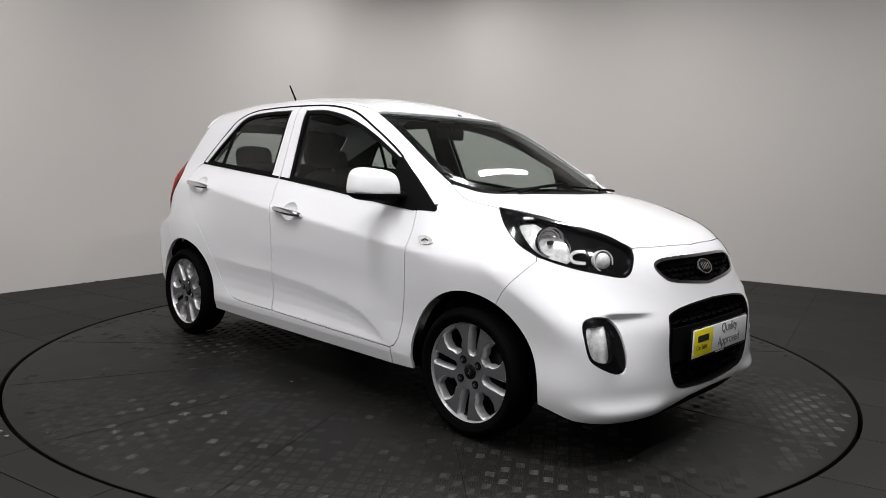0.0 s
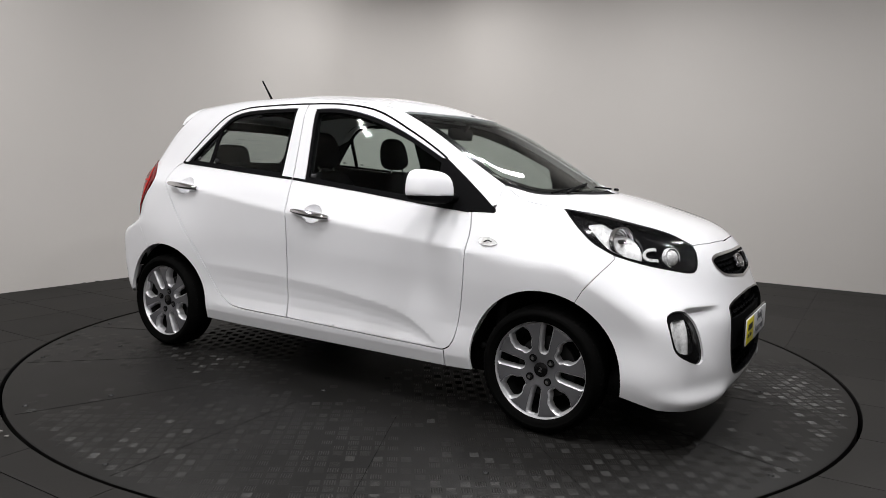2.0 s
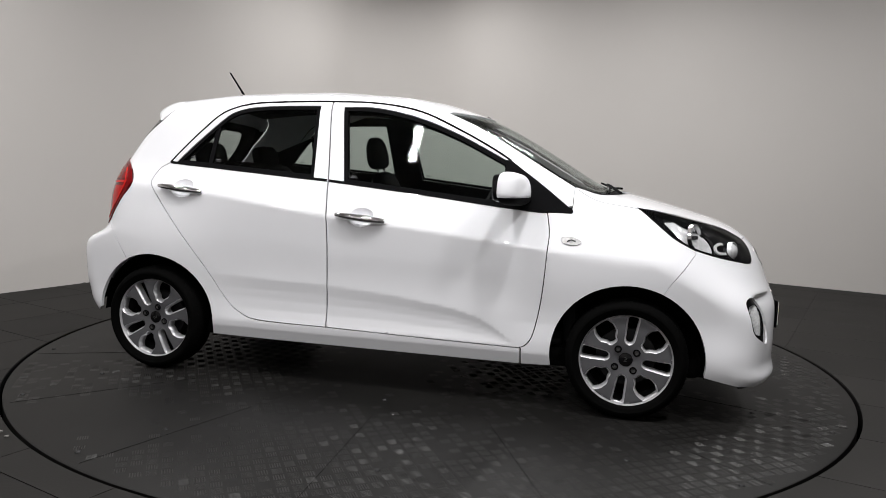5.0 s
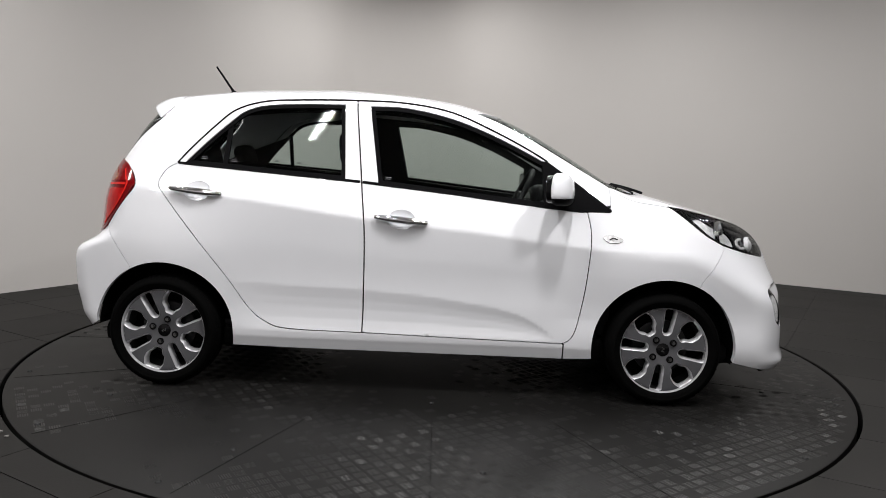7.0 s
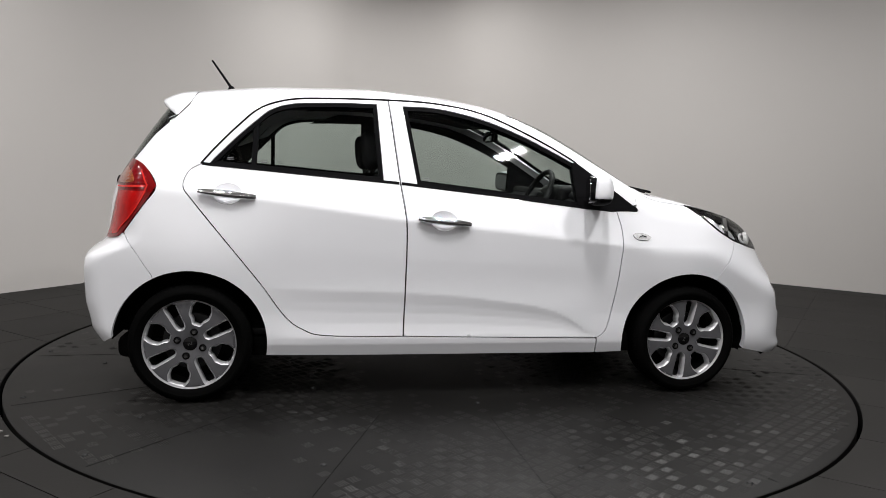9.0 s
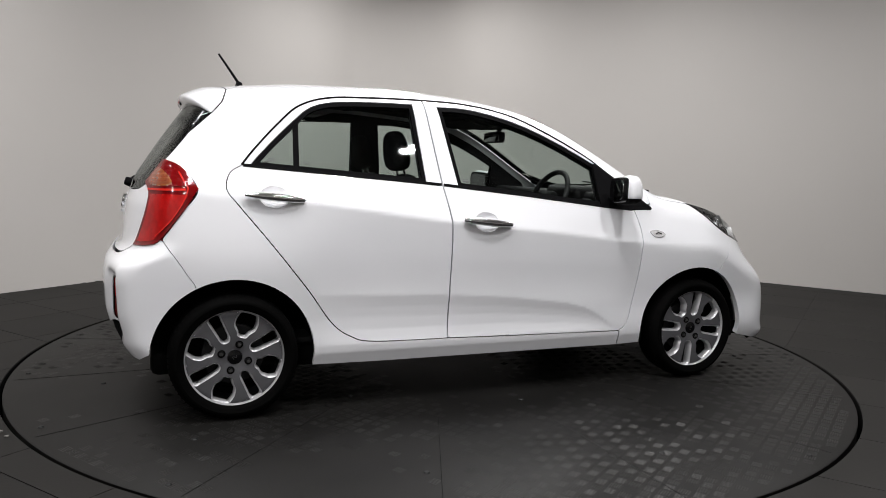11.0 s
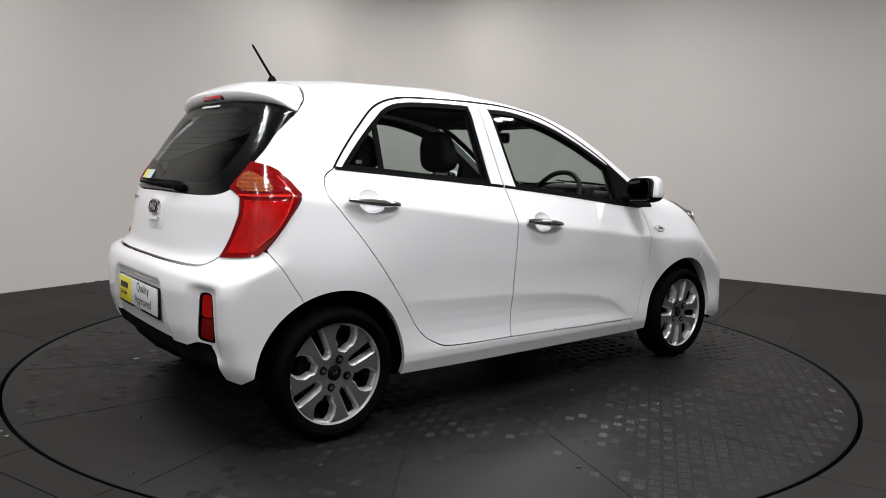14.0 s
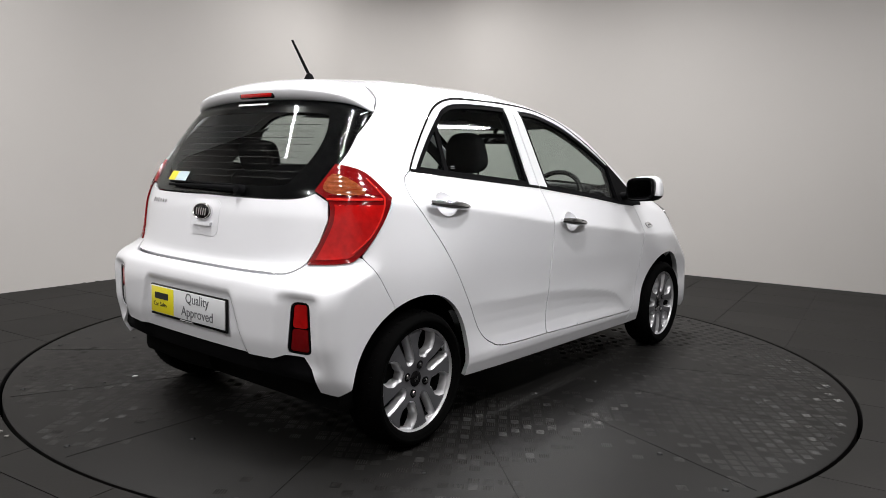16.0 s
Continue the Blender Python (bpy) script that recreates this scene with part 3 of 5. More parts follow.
# ---- the car ----
car = tagged(new("hatchback_car"), "white five-door hatchback car with silver alloy wheels", "car")

# Lines of the side, as (x, z).
DOOR_TOP = curve([(-1.156, 1.075), (-1.097, 1.148), (-1.0, 1.253), (-0.901, 1.341), (-0.77, 1.386), (-0.602, 1.399), (-0.307, 1.405), (-0.069, 1.399), (0.158, 1.359), (0.382, 1.264), (0.575, 1.163), (0.711, 1.072), (0.818, 0.996), (0.905, 0.930)])
B_GAP = curve([(-0.307, 1.405), (-0.256, 1.016), (-0.229, 0.808), (-0.228, 0.54), (-0.233, 0.296)], 5)
REAR_EDGE = curve([(-1.156, 1.075), (-1.206, 1.04), (-1.223, 0.973), (-1.175, 0.905), (-1.041, 0.741), (-0.886, 0.542), (-0.781, 0.393), (-0.696, 0.329), (-0.586, 0.301), (-0.233, 0.296)])
FRONT_EDGE = curve([(0.815, 0.902), (0.831, 0.82), (0.829, 0.738), (0.812, 0.526), (0.782, 0.361), (0.753, 0.301), (0.717, 0.280)])
k_b = min(range(len(DOOR_TOP)), key=lambda i: abs(DOOR_TOP[i][0] + 0.307))
k_a = min(range(len(DOOR_TOP)), key=lambda i: abs(DOOR_TOP[i][0] - 0.62))
REAR_WIN = curve([(-1.114, 1.080), (-1.018, 1.183), (-0.919, 1.278), (-0.844, 1.337), (-0.736, 1.366), (-0.55, 1.377)], 5) + [(-0.366, 1.379), (-0.337, 1.021)]
FRONT_WIN = curve([(-0.235, 1.374), (-0.065, 1.371), (0.16, 1.324), (0.382, 1.239), (0.616, 1.123)], 5) + [(0.63, 0.924), (-0.172, 1.006)]
REAR_DOOR = DOOR_TOP[:k_b + 1][::-1] + REAR_EDGE[1:] + B_GAP[::-1][1:-1]
SAIL = [DOOR_TOP[i] for i in range(k_a, len(DOOR_TOP))] + [(0.926, 0.918), (0.930, 0.908), (0.922, 0.900), (0.815, 0.903), (0.632, 0.924), (0.610, 0.926), (0.600, 1.134)]
FRONT_DOOR = DOOR_TOP[k_b:k_a + 1] + [(0.632, 0.921), (0.815, 0.902)] + FRONT_EDGE[1:] + [(0.3, 0.286), (-0.233, 0.296)] + B_GAP[::-1][1:-1]


def arch(x0, a0, a1, r=0.336, z0=0.266, n=26):
    return [(x0 + r * math.cos(a), z0 + r * math.sin(a)) for a in np.linspace(radians(a0), radians(a1), n)]


def side_of_top(pts):
    """Points drawn from above as (x, distance from the middle), as seen from the side."""
    p = skin(top, [(x, -y) for x, y in pts])
    return [(a, c) for a, _, c in p]


SCREEN_EDGE = curve([(0.925, 0.607), (0.767, 0.591), (0.580, 0.559), (0.40, 0.522), (0.290, 0.490)], 5)
ROOF_EDGE = curve([(0.290, 0.490), (0.1, 0.468), (-0.3, 0.462), (-0.8, 0.456), (-1.2, 0.452)], 5)
SHUT = curve([(1.208, 0.632), (1.10, 0.636), (1.0, 0.628), (0.925, 0.607)], 4)
LAMP_TOP = curve([(1.208, 0.632), (1.373, 0.556), (1.581, 0.463), (1.69, 0.392)], 5)
HOOD_NOSE = curve([(1.69, 0.392), (1.722, 0.24), (1.738, 0.0)], 5)
C_EDGE = [(-1.2, 1.371), (-1.222, 1.345), (-1.262, 1.297), (-1.313, 1.250), (-1.364, 1.203), (-1.412, 1.141), (-1.458, 1.086)]
TAIL_FRONT = curve([(-1.458, 1.086), (-1.39, 1.050), (-1.335, 0.968), (-1.388, 0.885), (-1.472, 0.768)], 5)
R_SEAM = [(-1.469, 0.757), (-1.445, 0.722), (-1.416, 0.682), (-1.38, 0.625), (-1.352, 0.585)]

roof_line = side_of_top(SCREEN_EDGE) + side_of_top(ROOF_EDGE)[1:]
SIDE_FRAME = roof_line + C_EDGE[1:] + TAIL_FRONT[1:] + R_SEAM + arch(-1.193, 117, -10) + [(-0.6, 0.205), (0.722, 0.203), (0.722, 0.276)] + [(0.717, 0.279), (0.3, 0.285)] + REAR_EDGE[::-1] + DOOR_TOP[1:] + [(0.925, 0.935)]
frame_part = skin_part("side_frame", side, SIDE_FRAME, WHITE, car, both=True, step=0.018, gap=0.0014, thick=0.02)

def cup_line(hx, hz):
    return [(hx + 0.060 * math.cos(a), hz + 0.043 * math.sin(a)) for a in np.linspace(0, 2 * math.pi, 29)[:-1]]


for left in (False, True):
    door = part("rear_door", skin_mesh("rear_door", side, REAR_DOOR, [REAR_WIN, cup_line(-1.03, 0.944)], 0.0145, gap=0.0034, thick=0.02, flip=left), WHITE, car)
    rdoor = door
    part("window_glass", skin_mesh("window_glass", side, inset(REAR_WIN, 0.004), (), 0.05, fair="y", lift=-0.010, thick=0.004, flip=left), GLASS, door, "tinted side window").visible_shadow = False
    part("window_seal", skin_mesh("window_seal", side, inset(REAR_WIN, -0.001), [inset(REAR_WIN, 0.016)], 0.03, lift=-0.003, thick=0.012, flip=left), BLACK, door, "black rubber window seal")
    part("window_divider", skin_mesh("window_divider", side, band([(-0.925, 1.07), (-0.918, 1.278)], 0.024), (), 0.03, lift=-0.006, thick=0.01, flip=left), BLACK, door)
    part("belt_moulding", skin_mesh("belt_moulding", side, band([(-1.15, 1.074), (-0.8, 1.049), (-0.262, 1.010)], 0.011), (), 0.03, lift=0.004, thick=0.012, flip=left), BLACK, door)
    door = part("front_door", skin_mesh("front_door", side, FRONT_DOOR, [FRONT_WIN, cup_line(-0.055, 0.842)], 0.0145, gap=0.0034, thick=0.02, flip=left), WHITE, car)
    part("window_glass", skin_mesh("window_glass", side, inset(FRONT_WIN, 0.004), (), 0.05, fair="y", lift=-0.010, thick=0.004, flip=left), GLASS, door, "tinted side window").visible_shadow = False
    part("window_seal", skin_mesh("window_seal", side, inset(FRONT_WIN, -0.001), [inset(FRONT_WIN, 0.017)], 0.03, lift=-0.003, thick=0.012, flip=left), BLACK, door, "black rubber window seal")
    part("belt_moulding", skin_mesh("belt_moulding", side, band([(-0.25, 1.009), (0.2, 0.966), (0.63, 0.918), (0.80, 0.903)], 0.011), (), 0.03, lift=0.004, thick=0.012, flip=left), BLACK, door)
    for owner, line in ((rdoor, DOOR_TOP[:k_b + 1]), (door, DOOR_TOP[k_b:k_a + 1])):
        part("door_seal", skin_mesh("door_seal", side, band(line, 0.0085), (), 0.03, lift=0.0008, thick=0.004, flip=left), BLACK, owner, "black rubber door seal")
    part("mirror_sail", skin_mesh("mirror_sail", side, SAIL, (), 0.03, lift=0.003, gap=0.001, thick=0.02, flip=left), BLACK, door, "black triangular mirror base")
    for owner, gx, gz in ((rdoor, -1.03, 1.098), (rdoor, -0.88, 1.088), (door, -0.13, 1.028)):
        for dz in (0.0, 0.008):
            part("glass_mark", skin_mesh("glass_mark", side, [(gx - 0.014, gz + dz), (gx + 0.014, gz + dz), (gx + 0.014, gz + dz + 0.003), (gx - 0.014, gz + dz + 0.003)], (), 0.02, lift=-0.005, thick=0.001, flip=left), GREY_INK, owner)
    # door handles: a chrome bar over a shallow dished cup
    for owner, hx, hz in ((rdoor, -1.03, 0.944), (door, -0.055, 0.842)):
        sgn = 1 if left else -1
        c = skin(side, [(hx, hz)])[0]
        yy = abs(c[1]) * sgn
        cup = inset(cup_line(hx, hz), -0.0025)
        part("handle_cup", skin_mesh("handle_cup", side, cup, (), 0.010, lift=-0.001, thick=0.004, flip=left, relief=lambda v, hx=hx, hz=hz: -0.020 * np.sqrt(np.clip(1 - ((v[:, 0] - hx) / 0.059) ** 2 - ((v[:, 1] - hz) / 0.043) ** 2, 0, 1))), WHITE, owner)
        pts = [(hx - 0.122 + 0.244 * t, yy + sgn * (0.004 + 0.024 * math.sin(math.pi * (0.08 + 0.84 * t)) ** 0.6), hz + 0.011 - 0.022 * t) for t in np.linspace(0, 1, 15)]
        rad = [0.0185 * (0.30 + 0.70 * math.sin(math.pi * (0.03 + 0.94 * t)) ** 0.42) for t in np.linspace(0, 1, 15)]
        part("door_handle", tube(pts, rad, 12, 0.95), CHROME, owner, "chrome door handle")
        if owner is door:
            part("lock_barrel", moved(lathe([(0.001, 0.0020), (0.0035, 0.0020), (0.0040, 0.0045), (0.0095, 0.0045), (0.0120, 0.0)], 18), pose(hx - 0.098, yy + sgn * 0.026, hz + 0.009, 90 if sgn < 0 else -90)), CHROME, owner, "round key lock")

# front wings
lamp_low = curve([(1.290, 0.873), (1.370, 0.810), (1.457, 0.764)], 4)
tip = side_of_top(SHUT)
F_SEAM = [(1.462, 0.748), (1.43, 0.705), (1.395, 0.660), (1.365, 0.622), (1.335, 0.571)]
F_ARCH = arch(1.193, 65, -12)
WING = [(0.925, 0.935)] + tip[::-1] + [(1.226, 0.925)] + lamp_low + F_SEAM[:-1] + arch(1.193, 65, 190) + [(0.726, 0.203), (0.726, 0.278)] + FRONT_EDGE[::-1][1:] + [(0.918, 0.905)]
skin_part("front_wing", side, WING, WHITE, car, both=True, step=0.018, gap=0.0014, thick=0.012)

# bonnet and roof
COWL = curve([(0.925, 0.607), (1.03, 0.53), (1.10, 0.42), (1.165, 0.2), (1.185, 0.0)], 5)
hood_half = [(x, y) for x, y in HOOD_NOSE[::-1] + LAMP_TOP[::-1][1:] + SHUT[1:] + COWL[1:]]


def whole(half):
    """From above: a half outline from the middle to the middle, made whole."""
    return [(x, -y) for x, y in half] + [(x, y) for x, y in half[::-1] if y > 1e-6]


skin_part("bonnet", top, whole(hood_half), WHITE, car, step=0.035, gap=0.0022, thick=0.012)
SCREEN_TOP = curve([(0.290, 0.490), (0.375, 0.33), (0.415, 0.15), (0.425, 0.0)], 5)
ROOF_BACK = curve([(-1.2, 0.452), (-1.206, 0.3), (-1.210, 0.0)], 5)
skin_part("roof", top, whole(SCREEN_TOP[::-1] + ROOF_EDGE[1:] + ROOF_BACK[1:]), WHITE, car, step=0.04, gap=0.0018, thick=0.012)
# windscreen: glass with a black printed border, and the cowl below it
GLASS_LOW = curve([(0.895, 0.583), (0.985, 0.49), (1.05, 0.37), (1.085, 0.2), (1.10, 0.0)], 5)
screen_half = SCREEN_TOP[::-1] + SCREEN_EDGE[::-1][1:-1] + [(0.915, 0.60)] + GLASS_LOW
screen = part("windscreen", skin_mesh("windscreen", top, whole(screen_half), (), 0.05, fair="z", lift=-0.004, thick=0.005), SCREEN_GLASS, car, "curved laminated windscreen")
screen.visible_shadow = False
ws = whole(screen_half)
part("screen_border", skin_mesh("screen_border", top, inset(ws, 0.002), [inset(ws, 0.042)], 0.03, fair="z", lift=-0.012, thick=0.002), GLOSSBLACK, screen, "black printed border")
cowl = whole(GLASS_LOW[::-1] + [(0.925, 0.607)] + COWL[1:])
part("cowl", skin_mesh("cowl", top, cowl, (), 0.03, lift=-0.012, thick=0.01), BLACK, car, "black plastic cowl under the windscreen")
for s in (-1, 1):
    pts = skin(top, curve([(1.13, -0.40 if s < 0 else 0.25), (1.09, -0.2 if s < 0 else 0.40), (1.055, 0.02 if s < 0 else 0.52)], 5)) + (0, 0, 0.012)
    w = part("wiper", tube(pts, 0.007, 6), BLACK, car, "black wiper arm")
    blade = skin(top, curve([(1.075, -0.45 if s < 0 else 0.10), (1.068, -0.1 if s < 0 else 0.34), (1.02, 0.12 if s < 0 else 0.50)], 5)) + (0, 0, 0.006)
    part("wiper_blade", tube(blade, 0.005, 6), BLACK, w)

# front bumper with its openings
hood_z = skin(top, [(x, -y) for x, y in HOOD_NOSE[::-1]])
nose_top = on_nose([(p[0], -p[1], p[2]) for p in hood_z])
LAMP = on_nose([(1.208, 0.632, 0.938)]) + curve(on_nose([(1.373, 0.556, 0.910), (1.581, 0.463, 0.858), (1.66, 0.42, 0.822), (1.69, 0.40, 0.797), (1.719, 0.43, 0.752), (1.722, 0.485, 0.700), (1.655, 0.568, 0.710), (1.555, 0.646, 0.734), (1.457, 0.692, 0.763), (1.370, 0.705, 0.810), (1.290, 0.690, 0.873)]), 4)
lamp_lower = curve(on_nose([(1.69, 0.40, 0.797), (1.719, 0.43, 0.752), (1.722, 0.485, 0.700), (1.655, 0.568, 0.710), (1.555, 0.646, 0.734), (1.457, 0.692, 0.763)]), 4)
def from_side(pts):
    return [(a, -b, z) for a, b, z in skin(side, pts)]


low_edge = on_nose(from_side(F_SEAM[:-1] + [q for q in F_ARCH if q[1] > 0.2])) + on_nose([(1.66, 0.71, 0.182), (1.775, 0.55, 0.176), (1.81, 0.39, 0.182), (1.86, 0.2, 0.215), (1.87, 0.0, 0.22)])
bumper_half = nose_top + lamp_lower[1:] + low_edge
GRILLE = curve(on_nose([(1.774, 0.0, 0.762), (1.764, 0.2, 0.762), (1.752, 0.30, 0.756), (1.758, 0.345, 0.735), (1.785, 0.32, 0.695), (1.80, 0.25, 0.672), (1.82, 0.0, 0.648)]), 4)
LOWGRILLE = curve(on_nose([(1.85, 0.0, 0.592), (1.84, 0.2, 0.585), (1.83, 0.33, 0.566), (1.835, 0.365, 0.53), (1.84, 0.365, 0.40), (1.845, 0.33, 0.30), (1.855, 0.25, 0.262), (1.86, 0.0, 0.246)]), 4)
FOG = curve(on_nose([(1.675, 0.697, 0.545), (1.70, 0.655, 0.566), (1.735, 0.61, 0.555), (1.76, 0.585, 0.52), (1.785, 0.574, 0.45), (1.79, 0.572, 0.385), (1.78, 0.60, 0.362), (1.752, 0.654, 0.380), (1.715, 0.697, 0.415), (1.695, 0.708, 0.48)]), 4, True)
fog_left = [(-a, b) for a, b in FOG]
bumper = part("front_bumper", skin_mesh("front_bumper", nose, mirrored(bumper_half), [mirrored(GRILLE), mirrored(LOWGRILLE), FOG, fog_left], 0.011, gap=0.0011, thick=0.03), WHITE, car)
part("bumper_lip", skin_mesh("bumper_lip", nose, mirrored(on_nose([(1.86, 0, 0.222), (1.85, 0.2, 0.215), (1.81, 0.39, 0.185), (1.775, 0.55, 0.178), (1.70, 0.66, 0.18), (1.66, 0.66, 0.15), (1.74, 0.5, 0.14), (1.80, 0.3, 0.14), (1.83, 0, 0.145)])), (), 0.03, lift=-0.02, thick=0.02), BLACK, bumper, "black plastic lower lip")

# grilles
up = part("upper_grille", skin_mesh("upper_grille", nose, inset(mirrored(GRILLE), 0.002), (), 0.03, lift=-0.022, thick=0.006), BLACK, bumper, "black honeycomb grille")
part("grille_surround", skin_mesh("grille_surround", nose, inset(mirrored(GRILLE), -0.002), [inset(mirrored(GRILLE), 0.0085)], 0.02, lift=0.002, thick=0.024), CHROME, up, "chrome grille surround")
low = part("lower_grille", skin_mesh("lower_grille", nose, inset(mirrored(LOWGRILLE), 0.002), (), 0.03, lift=-0.035, thick=0.006), BLACK, bumper, "black lower grille")
part("grille_surround", skin_mesh("grille_surround", nose, inset(mirrored(LOWGRILLE), -0.001), [inset(mirrored(LOWGRILLE), 0.006)], 0.02, lift=0.0015, thick=0.036), GLOSSBLACK, low)


def honeycomb(owner, loop, cw, ch, lift, rows):
    """Raised hexagon outlines over a grille, one mesh a row."""
    lo, hi = min(b for _, b in loop), max(b for _, b in loop)
    for r in range(rows):
        z = lo + (hi - lo) * (r + 0.5) / rows
        bm = bmesh.new()
        k = int(0.45 / cw)
        for i in range(-k, k + 1):
            a = (i + 0.5 * (r % 2)) * cw
            hexa = [(a + cw * 0.52 * math.cos(t) * 1.15, z + ch * 0.52 * math.sin(t)) for t in np.linspace(0, 2 * math.pi, 7)[:-1]]
            if not inside_of(loop, np.array(hexa)).all():
                continue
            p = skin(nose, hexa)
            n = skin_normal(p)
            small = skin(nose, [(a + (u - a) * 0.78, z + (w - z) * 0.70) for u, w in hexa])
            out_v = [bm.verts.new(q) for q in p + n * lift]
            in_v = [bm.verts.new(q) for q in small + n * (lift - 0.012)]
            for j in range(6):
                bm.faces.new((out_v[j], out_v[(j + 1) % 6], in_v[(j + 1) % 6], in_v[j]))
        if bm.faces:
            bmesh.ops.recalc_face_normals(bm, faces=bm.faces)
            part("grille_mesh", bm, BLACK, owner)
        else:
            bm.free()


honeycomb(up, inset(mirrored(GRILLE), 0.008), 0.046, 0.022, -0.010, 5)
honeycomb(low, inset(mirrored(LOWGRILLE), 0.012), 0.06, 0.03, -0.024, 11)
part("plate_bar", skin_mesh("plate_bar", nose, [(-0.30, 0.505), (-0.30, 0.37), (0.30, 0.37), (0.30, 0.505)], (), 0.05, lift=-0.012, thick=0.01), BLACK, low)


def badge(name, owner, m):
    """An oval maker's badge: dark face, chrome rim and plain bars for its letters."""
    rim = moved(lathe([(0.001, 0.004), (0.85, 0.004), (0.86, 0.007), (0.96, 0.007), (1.0, 0.003), (1.0, -0.006)], 40), Matrix.Diagonal((0.062, 0.034, 1, 1)))
    b = part(name, moved(rim, m), CHROME, owner, "oval chrome badge")
    part("badge_face", moved(moved(lathe([(0.001, 0.0055), (0.84, 0.0055), (0.86, 0.003)], 40), Matrix.Diagonal((0.062, 0.034, 1, 1))), m), GLOSSBLACK, b)
    for x, lean in ((-0.030, 0), (-0.015, 0), (0.0, 0), (0.015, 0), (0.030, 0)):
        part("badge_bar", moved(box(0.006, 0.030 if lean == 0 else 0.028, 0.004, 0.001, (0, 0, 0)), m @ pose(x, 0, 0.0062, 0, 0, lean)), CHROME, b)


def facing(p, n, up=(0, 0, 1)):
    """A pose on the skin whose z points along n and whose y is up."""
    n, u = Vector(n).normalized(), Vector(up)
    x = u.cross(n).normalized()
    return Matrix.Translation(p) @ Matrix((x, n.cross(x), n)).transposed().to_4x4()


p = skin(nose, [(0.0, 0.713)])
badge("front_badge", up, facing(p[0] + skin_normal(p)[0] * 0.004, skin_normal(p)[0]))


def number_plate(owner, m):
    """A dealer's show plate: yellow end, white field, printed words."""
    pl = part("dealer_plate", moved(box(0.520, 0.112, 0.006, 0.002), m), PLATE_WHITE, owner, "white and yellow dealer show plate")
    part("plate_frame", moved(box(0.535, 0.130, 0.010, 0.004, (0, -0.003, -0.006)), m), GLOSSBLACK, pl, "black plate surround")
    part("yellow_panel", moved(box(0.165, 0.106, 0.002, 0.0005, (-0.170, 0, 0.0036)), m), PLATE_YELLOW, pl)
    part("logo_bar", moved(box(0.10, 0.026, 0.001, 0.0, (-0.175, 0.017, 0.0052)), m), INK, pl)
    text("plate_text", "Car Sales", 0.026, INK, pl, m @ pose(-0.185, -0.018, 0.005))
    text("plate_text", "Quality\nApproved", 0.054, GREY_INK, pl, m @ pose(0.078, 0.004, 0.0036))
    part("print_bar", moved(box(0.09, 0.003, 0.001, 0.0, (0.0, -0.0615, 0.0)), m), PLATE_WHITE, pl)


p = skin(nose, [(0.0, 0.437)])
number_plate(bumper, pose(1.897, 0.0, 0.437, 90, 0, 90))

# fog lamps
for left in (False, True):
    fg = FOG
    cup = part("fog_lamp", skin_mesh("fog_lamp", nose, inset(fg, 0.001), (), 0.02, lift=-0.040, thick=0.004, flip=left), GLOSSBLACK, bumper, "fog lamp in a black bezel")
    hole = curve(on_nose([(1.688, 0.694, 0.525), (1.712, 0.652, 0.542), (1.737, 0.628, 0.530), (1.757, 0.626, 0.471), (1.762, 0.630, 0.415), (1.738, 0.673, 0.408), (1.712, 0.695, 0.435)]), 4, True)
    part("fog_bezel", skin_mesh("fog_bezel", nose, inset(fg, 0.001), [hole], 0.02, lift=-0.008, thick=0.03, flip=left), GLOSSBLACK, cup)
    part("fog_reflector", skin_mesh("fog_reflector", nose, inset(hole, -0.001), (), 0.012, lift=-0.020, thick=0.004, flip=left, relief=lambda v: 0.010 * np.cos(v[:, 0] * 120)), SILVER_LENS, cup)
    part("fog_lens", skin_mesh("fog_lens", nose, hole, (), 0.02, lift=-0.010, thick=0.003, flip=left), LENS, cup).visible_shadow = False

